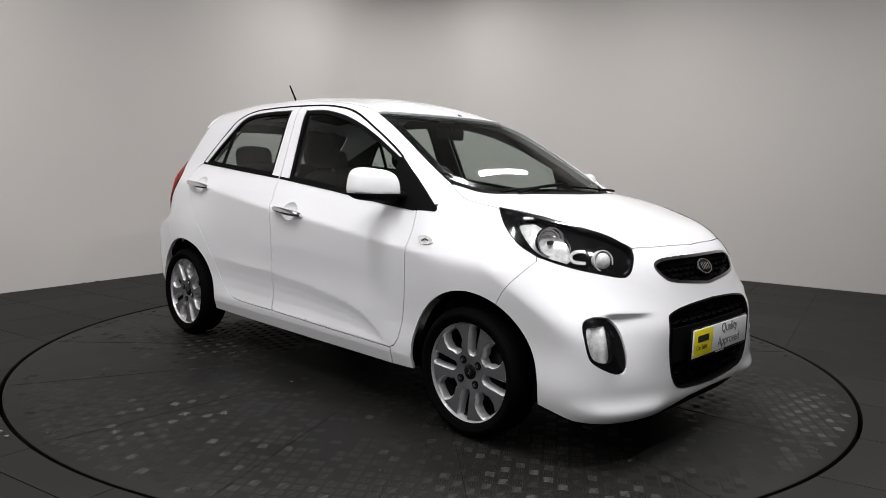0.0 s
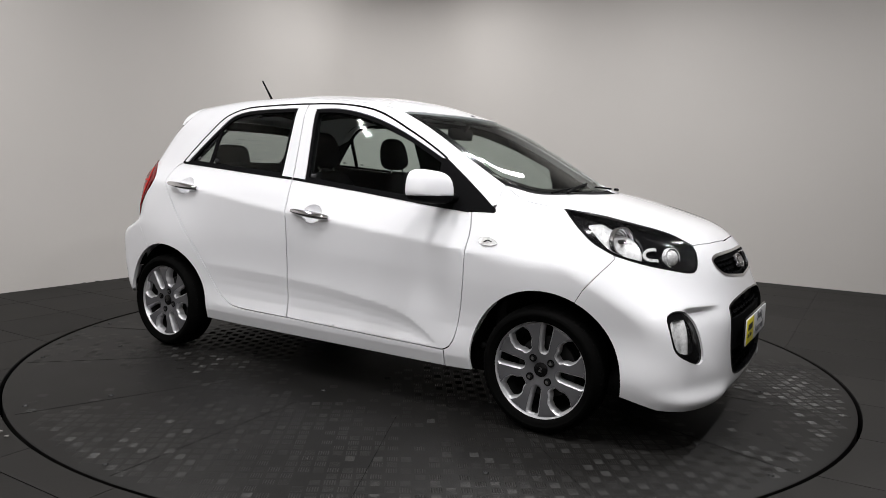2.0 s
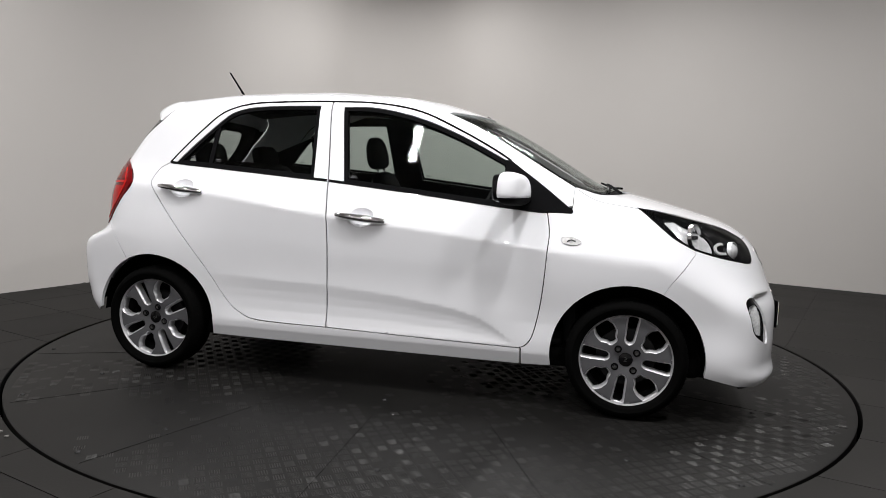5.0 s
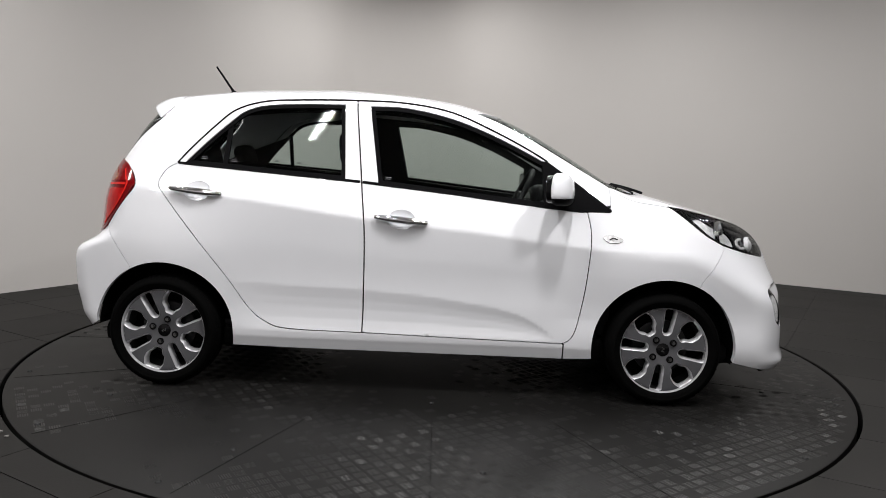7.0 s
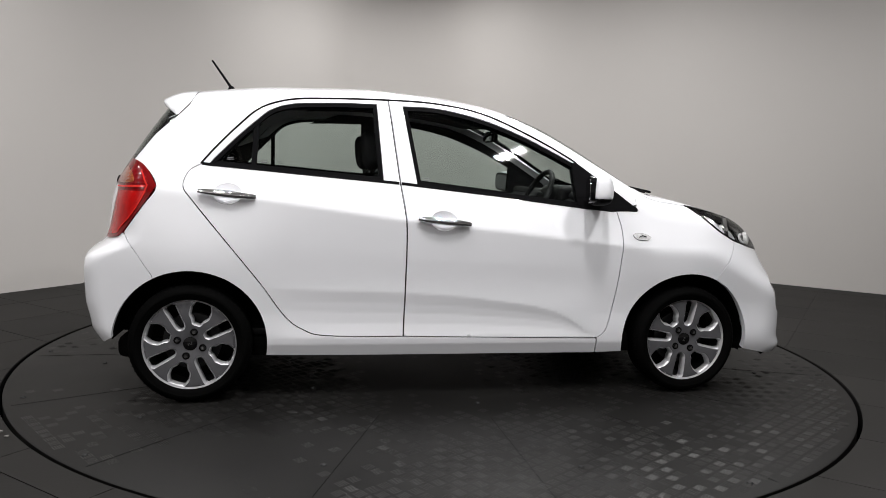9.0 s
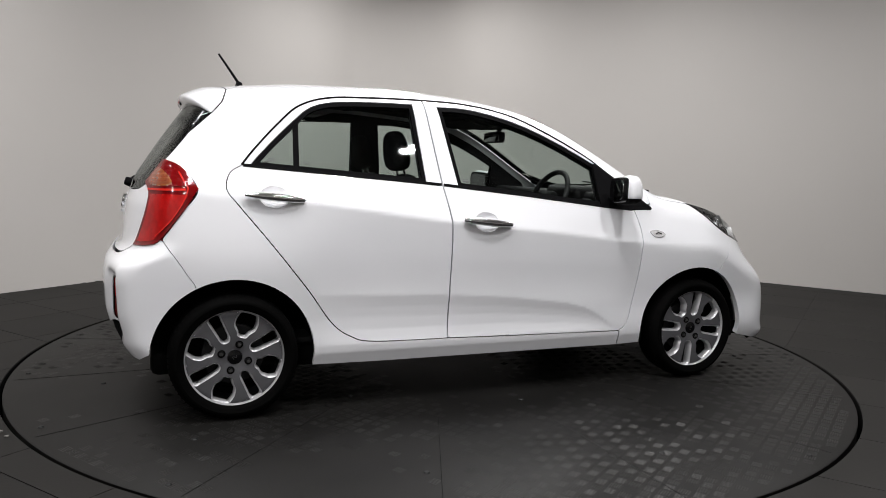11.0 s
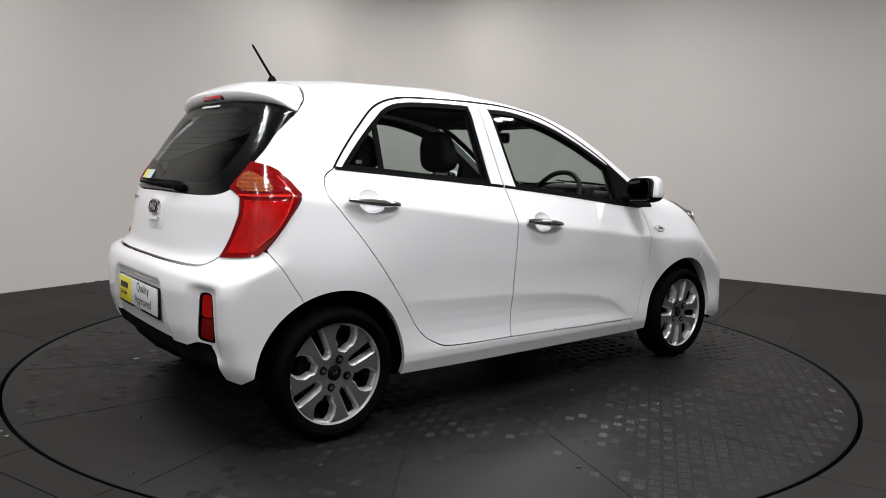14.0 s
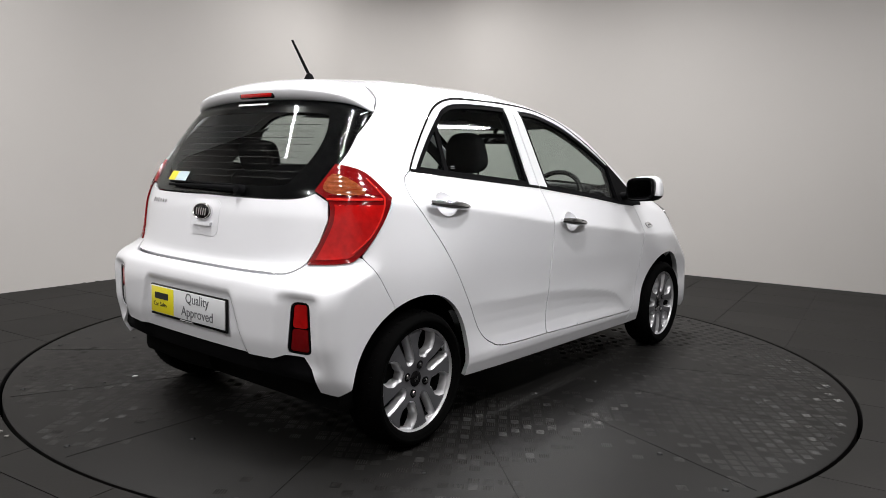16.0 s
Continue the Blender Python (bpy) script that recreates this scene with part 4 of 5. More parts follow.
# headlamps: black bowl, chrome reflectors, projector, clear cover
for left in (False, True):
    sgn = 1 if left else -1
    bowl = part("headlamp", skin_mesh("headlamp", nose, inset(LAMP, 0.002), (), 0.02, lift=-0.055, thick=0.004, flip=left), GLOSSBLACK, car, "black-bezelled headlamp under a clear cover")
    part("lamp_edge", skin_mesh("lamp_edge", nose, inset(LAMP, 0.0015), [inset(LAMP, 0.010)], 0.02, lift=0.001, thick=0.056, flip=left), GLOSSBLACK, bowl)
    refl = curve(on_nose([(1.323, 0.641, 0.900), (1.373, 0.600, 0.903), (1.44, 0.585, 0.885), (1.500, 0.576, 0.855), (1.552, 0.603, 0.799), (1.558, 0.633, 0.752), (1.484, 0.676, 0.770), (1.410, 0.687, 0.815)]), 4, True)
    part("lamp_bezel", skin_mesh("lamp_bezel", nose, inset(LAMP, 0.010), [inset(refl, -0.001)], 0.02, lift=-0.022, thick=0.012, flip=left), GLOSSBLACK, bowl)
    part("lamp_reflector", skin_mesh("lamp_reflector", nose, refl, (), 0.012, lift=-0.028, thick=0.004, flip=left, relief=lambda v: -0.016 * np.abs(np.sin(v[:, 0] * 15 + 0.4))), SILVER_LENS, bowl, "bright headlamp reflector")
    for (px, py, pz), r, d in (((1.645, 0.520, 0.758), 0.043, 0.020), ((1.492, 0.627, 0.820), 0.062, 0.036)):
        q = skin(nose, on_nose([(px, py, pz)]))
        n = np.array([0.87, -0.46, 0.18])
        n = n / np.linalg.norm(n)
        q = q[0] - n * d
        m = facing(q * (1, -sgn, 1), n * (1, -sgn, 1))
        part("lamp_ring", moved(lathe([(r * 0.86, -0.012), (r * 0.88, 0.006), (r * 0.97, 0.006), (r, -0.012)], 40), m), SILVER_LENS if r < 0.05 else CHROME, bowl, "bright lamp ring")
        if r < 0.05:
            part("lamp_ball", moved(lathe([(r * 0.78 * math.cos(a), r * 0.5 * math.sin(a) - 0.004) for a in np.linspace(0, math.pi / 2 - 0.02, 9)], 32), m), SILVER_LENS, bowl, "clear projector lens")
        else:
            part("lamp_ball", moved(lathe([(r * 0.87 * math.sin(a), -0.036 + 0.03 * (1 - math.cos(a)) + 0.0025 * (k % 2)) for k, a in enumerate(np.linspace(0.05, math.pi / 2, 12))], 18), m), CHROME, bowl)
            part("lamp_bulb", moved(lathe([(0.001, 0.012), (0.008, 0.010), (0.010, -0.02)], 14), m), DARK_METAL, bowl)
    strip = band(curve(on_nose([(1.598, 0.573, 0.794), (1.582, 0.587, 0.795), (1.563, 0.604, 0.788), (1.556, 0.612, 0.773), (1.565, 0.610, 0.757), (1.585, 0.594, 0.752), (1.604, 0.582, 0.752)]), 5), 0.011)
    part("lamp_strip", skin_mesh("lamp_strip", nose, strip, (), 0.012, lift=-0.012, thick=0.008, flip=left), SILVER_LENS, bowl)
    part("lamp_cover", skin_mesh("lamp_cover", nose, inset(LAMP, 0.002), (), 0.03, lift=0.002, thick=0.003, flip=left), LENS, bowl, "clear lamp cover").visible_shadow = False

# side repeaters on the wings
for left in (False, True):
    rep = curve([(0.885, 0.793), (0.932, 0.799), (0.975, 0.780), (0.955, 0.766), (0.905, 0.768)], 4, True)
    r1 = part("side_repeater", skin_mesh("side_repeater", side, rep, (), 0.008, lift=0.003, thick=0.008, flip=left, relief=lambda v: 0.004 * np.abs(np.sin(v[:, 0] * 150))), SILVER_LENS, car, "clear side indicator")
    part("indicator_bulb", skin_mesh("indicator_bulb", side, band(curve([(0.912, 0.778), (0.930, 0.785), (0.950, 0.780)], 4), 0.0045), (), 0.008, lift=0.0085, thick=0.004, flip=left), DARK_METAL, r1)


# tail: tailgate, window, lamps, bumper, spoiler
GATE_LOW = curve([(0.0, 0.690), (0.209, 0.690), (0.451, 0.692), (0.52, 0.700), (0.562, 0.735)], 4)
TAIL_LAMP3 = [(-1.474, 0.588, 1.085), (-1.40, 0.655, 1.058), (-1.328, 0.716, 0.970), (-1.40, 0.752, 0.880), (-1.482, 0.720, 0.765), (-1.525, 0.676, 0.740), (-1.578, 0.570, 0.731), (-1.552, 0.60, 0.809), (-1.527, 0.620, 0.890), (-1.518, 0.605, 0.955), (-1.532, 0.548, 0.990)]
TAIL_LAMP = curve(on_tail(TAIL_LAMP3[:3]), 4) + curve(on_tail(TAIL_LAMP3[2:7]), 5)[1:] + curve(on_tail(TAIL_LAMP3[6:]), 4)[1:]
gate_side = [(0.594, 0.809), (0.615, 0.89), (0.601, 0.955), (0.546, 0.985)]
GLASS_LOW_EDGE = curve([(0.546, 0.985), (0.50, 0.966), (0.42, 0.957), (0.25, 0.955), (0.0, 0.957)], 4)
GATE = GATE_LOW + gate_side + GLASS_LOW_EDGE[1:]
pillar = [(y - 0.003, z) for _, y, z in from_side(C_EDGE[2:])][::-1]
BACK_GLASS = [(y, z + 0.003) for y, z in GLASS_LOW_EDGE[::-1]] + pillar + curve([(0.54, 1.313), (0.50, 1.325), (0.25, 1.345), (0.0, 1.350)], 4)
gate = part("tailgate", skin_mesh("tailgate", back, mirrored(GATE), [], 0.018, gap=0.003, thick=0.015), WHITE, car)
bg = part("rear_window", skin_mesh("rear_window", back, mirrored(BACK_GLASS), (), 0.05, lift=0.001, thick=0.004), REAR_GLASS, gate, "dark tinted rear window")
bg.visible_shadow = False
full = mirrored(BACK_GLASS)
clear = mirrored(curve([(0.0, 1.005), (0.36, 1.005), (0.43, 1.04), (0.47, 1.15), (0.45, 1.25), (0.38, 1.288), (0.0, 1.296)], 4))
part("window_border", skin_mesh("window_border", back, full, [clear], 0.03, lift=-0.006, thick=0.003), GLOSSBLACK, bg, "black printed window border")
for k in range(9):
    zz = 1.03 + 0.026 * k
    p = skin(back, [(y, zz) for y in np.linspace(-0.42, 0.42, 15)]) + (0.008, 0, 0)
    part("heater_wire", tube(p, 0.0009, 4), DARK_METAL, bg)
p = skin(back, [(y, 0.985 + 0.06 * (1 - abs(y - 0.05) / 0.3) * 0) for y in np.linspace(-0.20, 0.30, 9)]) + (-0.014, 0, 0)
wip = part("rear_wiper", tube(p, [0.012, 0.012, 0.011, 0.010, 0.009, 0.008, 0.007, 0.006, 0.005], 8), BLACK, gate, "black rear wiper")
part("wiper_blade", tube(skin(back, [(y, 0.998) for y in np.linspace(-0.16, 0.32, 9)]) + (-0.006, 0, 0), 0.005, 6), BLACK, wip)
p = skin(back, [(-0.20, 0.978)])
part("wiper_pivot", moved(lathe([(0.001, 0.03), (0.018, 0.028), (0.022, 0.0)], 16), facing(p[0], (-1, 0, 0.3))), BLACK, wip)
# badge on a dished plate with the grip below it
cup = curve([(-0.085, 0.93), (0.0, 0.935), (0.085, 0.93), (0.095, 0.87), (0.085, 0.80), (0.0, 0.795), (-0.085, 0.80), (-0.095, 0.87)], 5, True)
part("badge_plinth", skin_mesh("badge_plinth", back, cup, (), 0.015, lift=0.002, thick=0.006, relief=lambda v: 0.006 * np.clip(1 - (v[:, 0] / 0.09) ** 4 - ((v[:, 1] - 0.865) / 0.068) ** 4, 0, 1)), WHITE, gate)
part("gate_grip", skin_mesh("gate_grip", back, [(-0.066, 0.846), (-0.060, 0.832), (0.060, 0.832), (0.066, 0.846)], (), 0.012, lift=0.018, thick=0.012), WHITE, gate, "white grip lip under the badge")
p = skin(back, [(0.0, 0.885)])
badge("rear_badge", gate, facing(p[0] + np.array([-0.012, 0, 0.002]), skin_normal(p)[0]))
for i in range(6):
    q = skin(back, [(0.448 - 0.026 * i, 0.914)])
    part("model_script", moved(box(0.012, 0.020 if i in (0, 2) else 0.014, 0.003, 0.001), facing(q[0] + np.array([-0.002, 0, 0]), skin_normal(q)[0]) @ pose(0, 0, 0, 0, 0, -14)), CHROME, gate)
q = skin(back, [(0.27, 1.020)])
st = part("window_sticker", moved(box(0.15, 0.045, 0.001, 0.0), facing(q[0] + np.array([-0.004, 0, 0.001]), skin_normal(q)[0])), material("sticker_blue", (0.50, 0.62, 0.66), 0.4), gate, "small yellow and pale blue sticker")
part("sticker_panel", moved(box(0.055, 0.043, 0.001, 0.0, (-0.046, 0, 0.001)), facing(q[0] + np.array([-0.004, 0, 0.001]), skin_normal(q)[0])), PLATE_YELLOW, st)
q = skin(back, [(0.03, 1.326)])
part("web_address_bar", moved(box(0.20, 0.010, 0.001, 0.0), facing(q[0] + np.array([-0.004, 0, 0.001]), skin_normal(q)[0])), PRINT_WHITE, bg)

# spoiler over the rear window
def resample(pts, n):
    p = np.array(pts)
    d = np.concatenate([[0], np.cumsum(np.linalg.norm(np.diff(p, axis=0), axis=1))])
    return np.stack([np.interp(np.linspace(0, d[-1], n), d, p[:, k]) for k in range(3)], 1)


def spoiler_mesh(n=22):
    """A shelf that carries the roof on over the rear window and wraps down to the pillars."""
    front = [tuple(q) for q in skin(top, [(x - 0.004, y) for x, y in ROOF_BACK[::-1]])] + [(x - 0.004, y, z) for x, y, z in from_side(C_EDGE[1:3])]
    rear = curve([(-1.388, 0.0, 1.392), (-1.384, 0.22, 1.388), (-1.362, 0.40, 1.370), (-1.325, 0.505, 1.342), (-1.276, 0.570, 1.292)], 6)
    f, r = resample(front, n), resample(rear, n)
    bm = bmesh.new()
    rows = []
    for k in range(n):
        t = k / (n - 1)
        e = 1 - t ** 5
        q = [f[k] + (r[k] - f[k]) * u + np.array([0, 0.010 * t * math.sin(math.pi * u), 0.014 * e * math.sin(math.pi * u)]) for u in (0, 0.12, 0.3, 0.5, 0.7, 0.85, 0.95)]
        q += [r[k] + np.array([-0.003, 0, -0.004]) * e, r[k] + np.array([-0.004, 0, -0.012]) * e, r[k] + np.array([0.004, 0, -0.030]) * e, r[k] + np.array([0.016, -0.004, -0.044]) * e, r[k] + np.array([0.06, -0.008, -0.046]) * e - np.array([0, 0.012, 0]) * (1 - e)]
        q.append(f[k] + np.array([-0.05, -0.02 * t, -0.06 * (1 - t) - 0.02]))
        rows.append(q)
    right = [[bm.verts.new((a, -b, h)) for a, b, h in q] for q in rows[::-1]]
    left = [[bm.verts.new((a, b, h)) for a, b, h in q] for q in rows[1:]]
    allr = right + left
    for a, b in zip(allr, allr[1:]):
        for i in range(len(a) - 1):
            bm.faces.new((a[i], a[i + 1], b[i + 1], b[i]))
    bmesh.ops.recalc_face_normals(bm, faces=bm.faces)
    return soft_shade(bm, 60)


sp = part("roof_spoiler", spoiler_mesh(), WHITE, car, "white roof spoiler over the rear window")
part("brake_lamp_bezel", box(0.02, 0.232, 0.026, 0.009, (-1.3775, 0, 1.364)), GLOSSBLACK, sp)
part("brake_lamp", box(0.02, 0.212, 0.019, 0.008, (-1.3805, 0, 1.364)), RED_BRIGHT, sp, "red high brake lamp")
part("aerial_base", moved(lathe([(0.001, 0.028), (0.012, 0.024), (0.022, 0.004), (0.024, -0.006)], 20), pose(-1.10, 0, 1.462)), BLACK, car)
part("aerial", tube([(-1.10, 0, 1.478), (-1.15, 0, 1.55), (-1.198, 0, 1.618)], [0.007, 0.006, 0.005], 8), BLACK, car, "black roof aerial")

# tail lamps
for left in (False, True):
    tl = part("tail_lamp", skin_mesh("tail_lamp", tail, TAIL_LAMP, (), 0.02, lift=0.006, thick=0.02, gap=-0.003, flip=left), RED, car, "red and amber tail lamp wrapping the corner")
    edge = inset(TAIL_LAMP, 0.013)
    half = len(edge) // 2
    low_lens = [q for q in edge if q[1] < 0.955]
    top_lens = [q for q in edge[half:] if q[1] > 0.968] + [q for q in edge[:half] if q[1] > 0.968]
    part("inner_lens", skin_mesh("inner_lens", tail, low_lens, (), 0.006, lift=0.0072, thick=0.004, flip=left, relief=lambda v: 0.0003 * np.sin(v[:, 0] * 420 + v[:, 1] * 190)), RED_BRIGHT, tl, "bright fluted red lens")
    part("upper_lens", skin_mesh("upper_lens", tail, top_lens, (), 0.008, lift=0.0072, thick=0.004, flip=left, relief=lambda v: 0.0008 * np.sin(v[:, 1] * 330)), RED, tl)
    amber = curve(on_tail([(-1.490, 0.590, 1.050), (-1.447, 0.640, 1.030), (-1.425, 0.690, 0.985), (-1.50, 0.632, 0.978), (-1.524, 0.578, 0.998)]), 3, True)
    part("indicator_lens", skin_mesh("indicator_lens", tail, amber, (), 0.006, lift=0.0085, thick=0.004, flip=left, relief=lambda v: 0.0010 * np.sin(v[:, 1] * 420)), AMBER, tl, "amber indicator lens")
    part("lens_rib", skin_mesh("lens_rib", tail, band(on_tail([(-1.525, 0.60, 0.962), (-1.46, 0.68, 0.963), (-1.37, 0.715, 0.965)]), 0.008), (), 0.015, lift=0.009, thick=0.004, flip=left), RED_PALE, tl)
    guide = curve(on_tail([(-1.412, 0.682, 1.035), (-1.372, 0.705, 0.985), (-1.360, 0.712, 0.962), (-1.392, 0.735, 0.905), (-1.440, 0.735, 0.835), (-1.497, 0.705, 0.775)]), 5)
    part("light_guide", skin_mesh("light_guide", tail, band(guide, 0.0045), (), 0.01, lift=0.0095, thick=0.004, flip=left), RED_PALE, tl, "pale red light guide line")

# rear bumper
gate_low3 = skin(back, [(y, z - 0.004) for y, z in GATE_LOW])
top_edge = on_tail([(p[0], abs(p[1]), p[2]) for p in gate_low3])
lamp_under = on_tail([(-1.578, 0.570, 0.729), (-1.525, 0.676, 0.738), (-1.482, 0.720, 0.763)]) + on_tail(from_side(R_SEAM))
tail_arch = on_tail(from_side([q for q in arch(-1.193, 117, 180) if q[1] > 0.285]))
white_low = on_tail([(-1.567, 0.72, 0.272), (-1.61, 0.67, 0.285), (-1.640, 0.655, 0.37), (-1.655, 0.63, 0.41), (-1.68, 0.56, 0.412), (-1.69, 0.50, 0.392), (-1.70, 0.33, 0.388), (-1.705, 0.0, 0.388)])
REFL_CORE = on_tail([(-1.678, 0.588, 0.606), (-1.665, 0.664, 0.610), (-1.656, 0.670, 0.42), (-1.678, 0.568, 0.42)])
REFL = blunt(REFL_CORE, 0.020)
bump_half = top_edge + lamp_under + tail_arch[0:] + white_low
refl_left = [(-a, b) for a, b in REFL]
rb = part("rear_bumper", skin_mesh("rear_bumper", tail, mirrored(bump_half), [REFL, refl_left], 0.013, gap=0.0011, thick=0.02), WHITE, car)
low_half = on_tail([(-1.70, 0.0, 0.392), (-1.69, 0.50, 0.396), (-1.68, 0.56, 0.416), (-1.655, 0.64, 0.414), (-1.635, 0.655, 0.36), (-1.60, 0.675, 0.300), (-1.62, 0.55, 0.315), (-1.64, 0.0, 0.315)])
part("bumper_valance", skin_mesh("bumper_valance", tail, mirrored(low_half), (), 0.03, lift=-0.012, thick=0.02), BLACK, rb, "black plastic lower valance")
for left in (False, True):
    pod = part("rear_fog_lamp", skin_mesh("rear_fog_lamp", tail, inset(REFL, 0.002), (), 0.02, lift=-0.014, thick=0.004, flip=left), GLOSSBLACK, rb, "upright red rear lamp in the bumper")
    part("lamp_frame", skin_mesh("lamp_frame", tail, inset(REFL, 0.0005), [inset(REFL, 0.006)], 0.02, lift=-0.002, thick=0.014, flip=left), GLOSSBLACK, pod)
    lo = inset(REFL_CORE, 0.009)
    up_lens = [lo[0], lo[1], (lo[1][0] * 0.55 + lo[2][0] * 0.45, 0.515), (lo[0][0] * 0.55 + lo[3][0] * 0.45, 0.515)]
    dn_lens = [(lo[0][0] * 0.55 + lo[3][0] * 0.45, 0.511), (lo[1][0] * 0.55 + lo[2][0] * 0.45, 0.511), lo[2], lo[3]]
    part("upper_lens", skin_mesh("upper_lens", tail, blunt(up_lens, 0.010), (), 0.02, lift=-0.004, thick=0.01, flip=left), RED_BRIGHT, pod)
    part("lower_lens", skin_mesh("lower_lens", tail, blunt(dn_lens, 0.010), (), 0.02, lift=-0.004, thick=0.01, flip=left), SILVER_LENS if left else RED, pod, "clear reversing lens" if left else "")
number_plate(rb, pose(-1.716, 0.0, 0.515, 90, 0, -90))

# wing mirrors
for left in (False, True):
    s = 1 if left else -1
    bm = bmesh.new()
    bmesh.ops.create_uvsphere(bm, u_segments=32, v_segments=20, radius=1)
    for v in bm.verts:
        x, y, z = v.co
        sq = lambda t, e: math.copysign(abs(t) ** e, t)
        x, y, z = sq(x, 0.62), sq(y, 0.55), sq(z, 0.6)
        v.co = (0.665 - 0.026 * y + (0.066 if x > 0 else 0.035) * x * (1 - 0.15 * max(0, z)), s * (0.838 + 0.112 * y * (1 - 0.10 * z)), 1.005 + 0.072 * z + 0.010 * y)
    for f in bm.faces:
        f.smooth = True
    cap_bm = bm.copy()
    bmesh.ops.bisect_plane(cap_bm, geom=cap_bm.verts[:] + cap_bm.edges[:] + cap_bm.faces[:], plane_co=(0.64, 0, 0.969), plane_no=(0, 0, -1), clear_outer=True)
    bmesh.ops.bisect_plane(bm, geom=bm.verts[:] + bm.edges[:] + bm.faces[:], plane_co=(0.64, 0, 0.969), plane_no=(0, 0, 1), clear_outer=True)
    for b in (bm, cap_bm):
        bmesh.ops.holes_fill(b, edges=[e for e in b.edges if e.is_boundary])
    mir = part("door_mirror", cap_bm, WHITE, car, "white door mirror with a black underside")
    part("mirror_underside", bm, BLACK, mir)
    part("mirror_arm", tube([(0.70, s * 0.685, 0.955), (0.70, s * 0.74, 0.962), (0.685, s * 0.80, 0.975)], [0.038, 0.034, 0.03], 12, 0.6), BLACK, mir)
    for name, wide, high, x0, x1, mat in (("mirror_bezel", 0.094, 0.062, 0.616, 0.645, GLOSSBLACK), ("mirror_glass", 0.082, 0.051, 0.6135, 0.620, MIRROR_GLASS)):
        oval = [(wide * math.copysign(abs(math.cos(a)) ** 0.5, math.cos(a)), high * math.copysign(abs(math.sin(a)) ** 0.5, math.sin(a))) for a in np.linspace(0, 2 * math.pi, 41)[:-1]]
        plate = bmesh.new()
        rings = [[plate.verts.new((x - 0.235 * u, s * (0.832 + k * u), 1.006 + k * w + 0.06 * u)) for u, w in oval] for x, k in ((x1, 1.0), (x0 + 0.004, 1.0), (x0, 0.96))]
        for r1, r2 in zip(rings, rings[1:]):
            for i in range(40):
                plate.faces.new((r1[i], r1[(i + 1) % 40], r2[(i + 1) % 40], r2[i]))
        plate.faces.new(rings[-1])
        plate.faces.new(rings[0])
        bmesh.ops.recalc_face_normals(plate, faces=plate.faces)
        part(name, soft_shade(plate, 30), mat, mir, "mirror glass" if name == "mirror_glass" else "")

# ---- wheels ----
RIM_R, TYRE_R, RIM_UP = 0.196, 0.268, 1.070


def tyre_mesh():
    prof_ = [(0.202, -0.075), (0.21, -0.083), (0.235, -0.086), (0.252, -0.078), (0.264, -0.060), (TYRE_R, -0.03), (TYRE_R, 0.03), (0.264, 0.060), (0.252, 0.078), (0.245, 0.0845), (0.243, 0.086), (0.233, 0.0865), (0.231, 0.085), (0.222, 0.083), (0.213, 0.078), (0.204, 0.070)]
    bm = lathe(prof_, 72)
    # tread grooves cut as shallow sipes on the shoulder
    for i in range(72):
        a = 2 * math.pi * i / 72
        q = box(0.030, 0.004, 0.006, 0.0, (0, 0, 0), Matrix.Rotation(0, 4, "Z"))
        moved(q, Matrix.Rotation(a, 4, "Z") @ pose(0.2565, 0, 0.0655, 0, 48, 0))
        tmp = bpy.data.meshes.new("sipe")
        q.to_mesh(tmp)
        q.free()
        bm.from_mesh(tmp)
        bpy.data.meshes.remove(tmp)
    return bm


def rim_holes(grow=0.0):
    """Four narrow slots, and four wide pockets between them."""
    holes = []
    slot = [(0.071, -0.007), (0.071, 0.007), (0.082, 0.015), (0.176, 0.021), (0.182, 0.013), (0.182, -0.013), (0.176, -0.021), (0.082, -0.015)]
    pocket = [(0.088, -0.014), (0.088, 0.014), (0.104, 0.019), (0.122, 0.037), (0.150, 0.040), (0.178, 0.030), (0.180, 0.0), (0.178, -0.030), (0.150, -0.040), (0.122, -0.037), (0.104, -0.019)]
    for k in range(4):
        for shp, a in ((slot, 90 * k), (pocket, 90 * k + 45)):
            c, s = math.cos(radians(a)), math.sin(radians(a))
            lp = [(c * x - s * y, s * x + c * y) for x, y in blunt(shp, 0.006)]
            holes.append(inset(lp, -grow) if grow else lp)
    return holes


def dish(v, edge):
    r = np.hypot(v[:, 0], v[:, 1])
    return 0.060 - 0.018 * np.clip((0.12 - r) / 0.12, 0, 1) ** 1.5 - 0.012 * np.clip(1 - edge / 0.0070, 0, 1) ** 1.1 - 0.004 * np.clip((r - 0.181) / 0.006, 0, 1)


def ring_line(r, n):
    return [(r * math.cos(a), r * math.sin(a)) for a in np.linspace(0, 2 * math.pi, n + 1)[:-1]]


def spoke_face():
    """Flat painted faces between the rolled edges of the holes."""
    real, grown = rim_holes(), rim_holes(0.0072)
    v, f = flat_mesh(ring_line(0.1845, 96), grown + [ring_line(0.029, 32)], 0.008)
    z = dish(v, np.min([near_edge(h, v) for h in real], 0)) + 0.0012
    bm = bmesh.new()
    vs = [bm.verts.new((x, y, h)) for (x, y), h in zip(v, z)]
    for t in f:
        fc = bm.faces.new([vs[i] for i in t])
        fc.smooth = True
    bm.normal_update()
    for fc in bm.faces:
        if fc.normal.z < 0:
            fc.normal_flip()
    bmesh.ops.delete(bm, geom=[w for w in bm.verts if not w.link_faces], context="VERTS")
    return bm


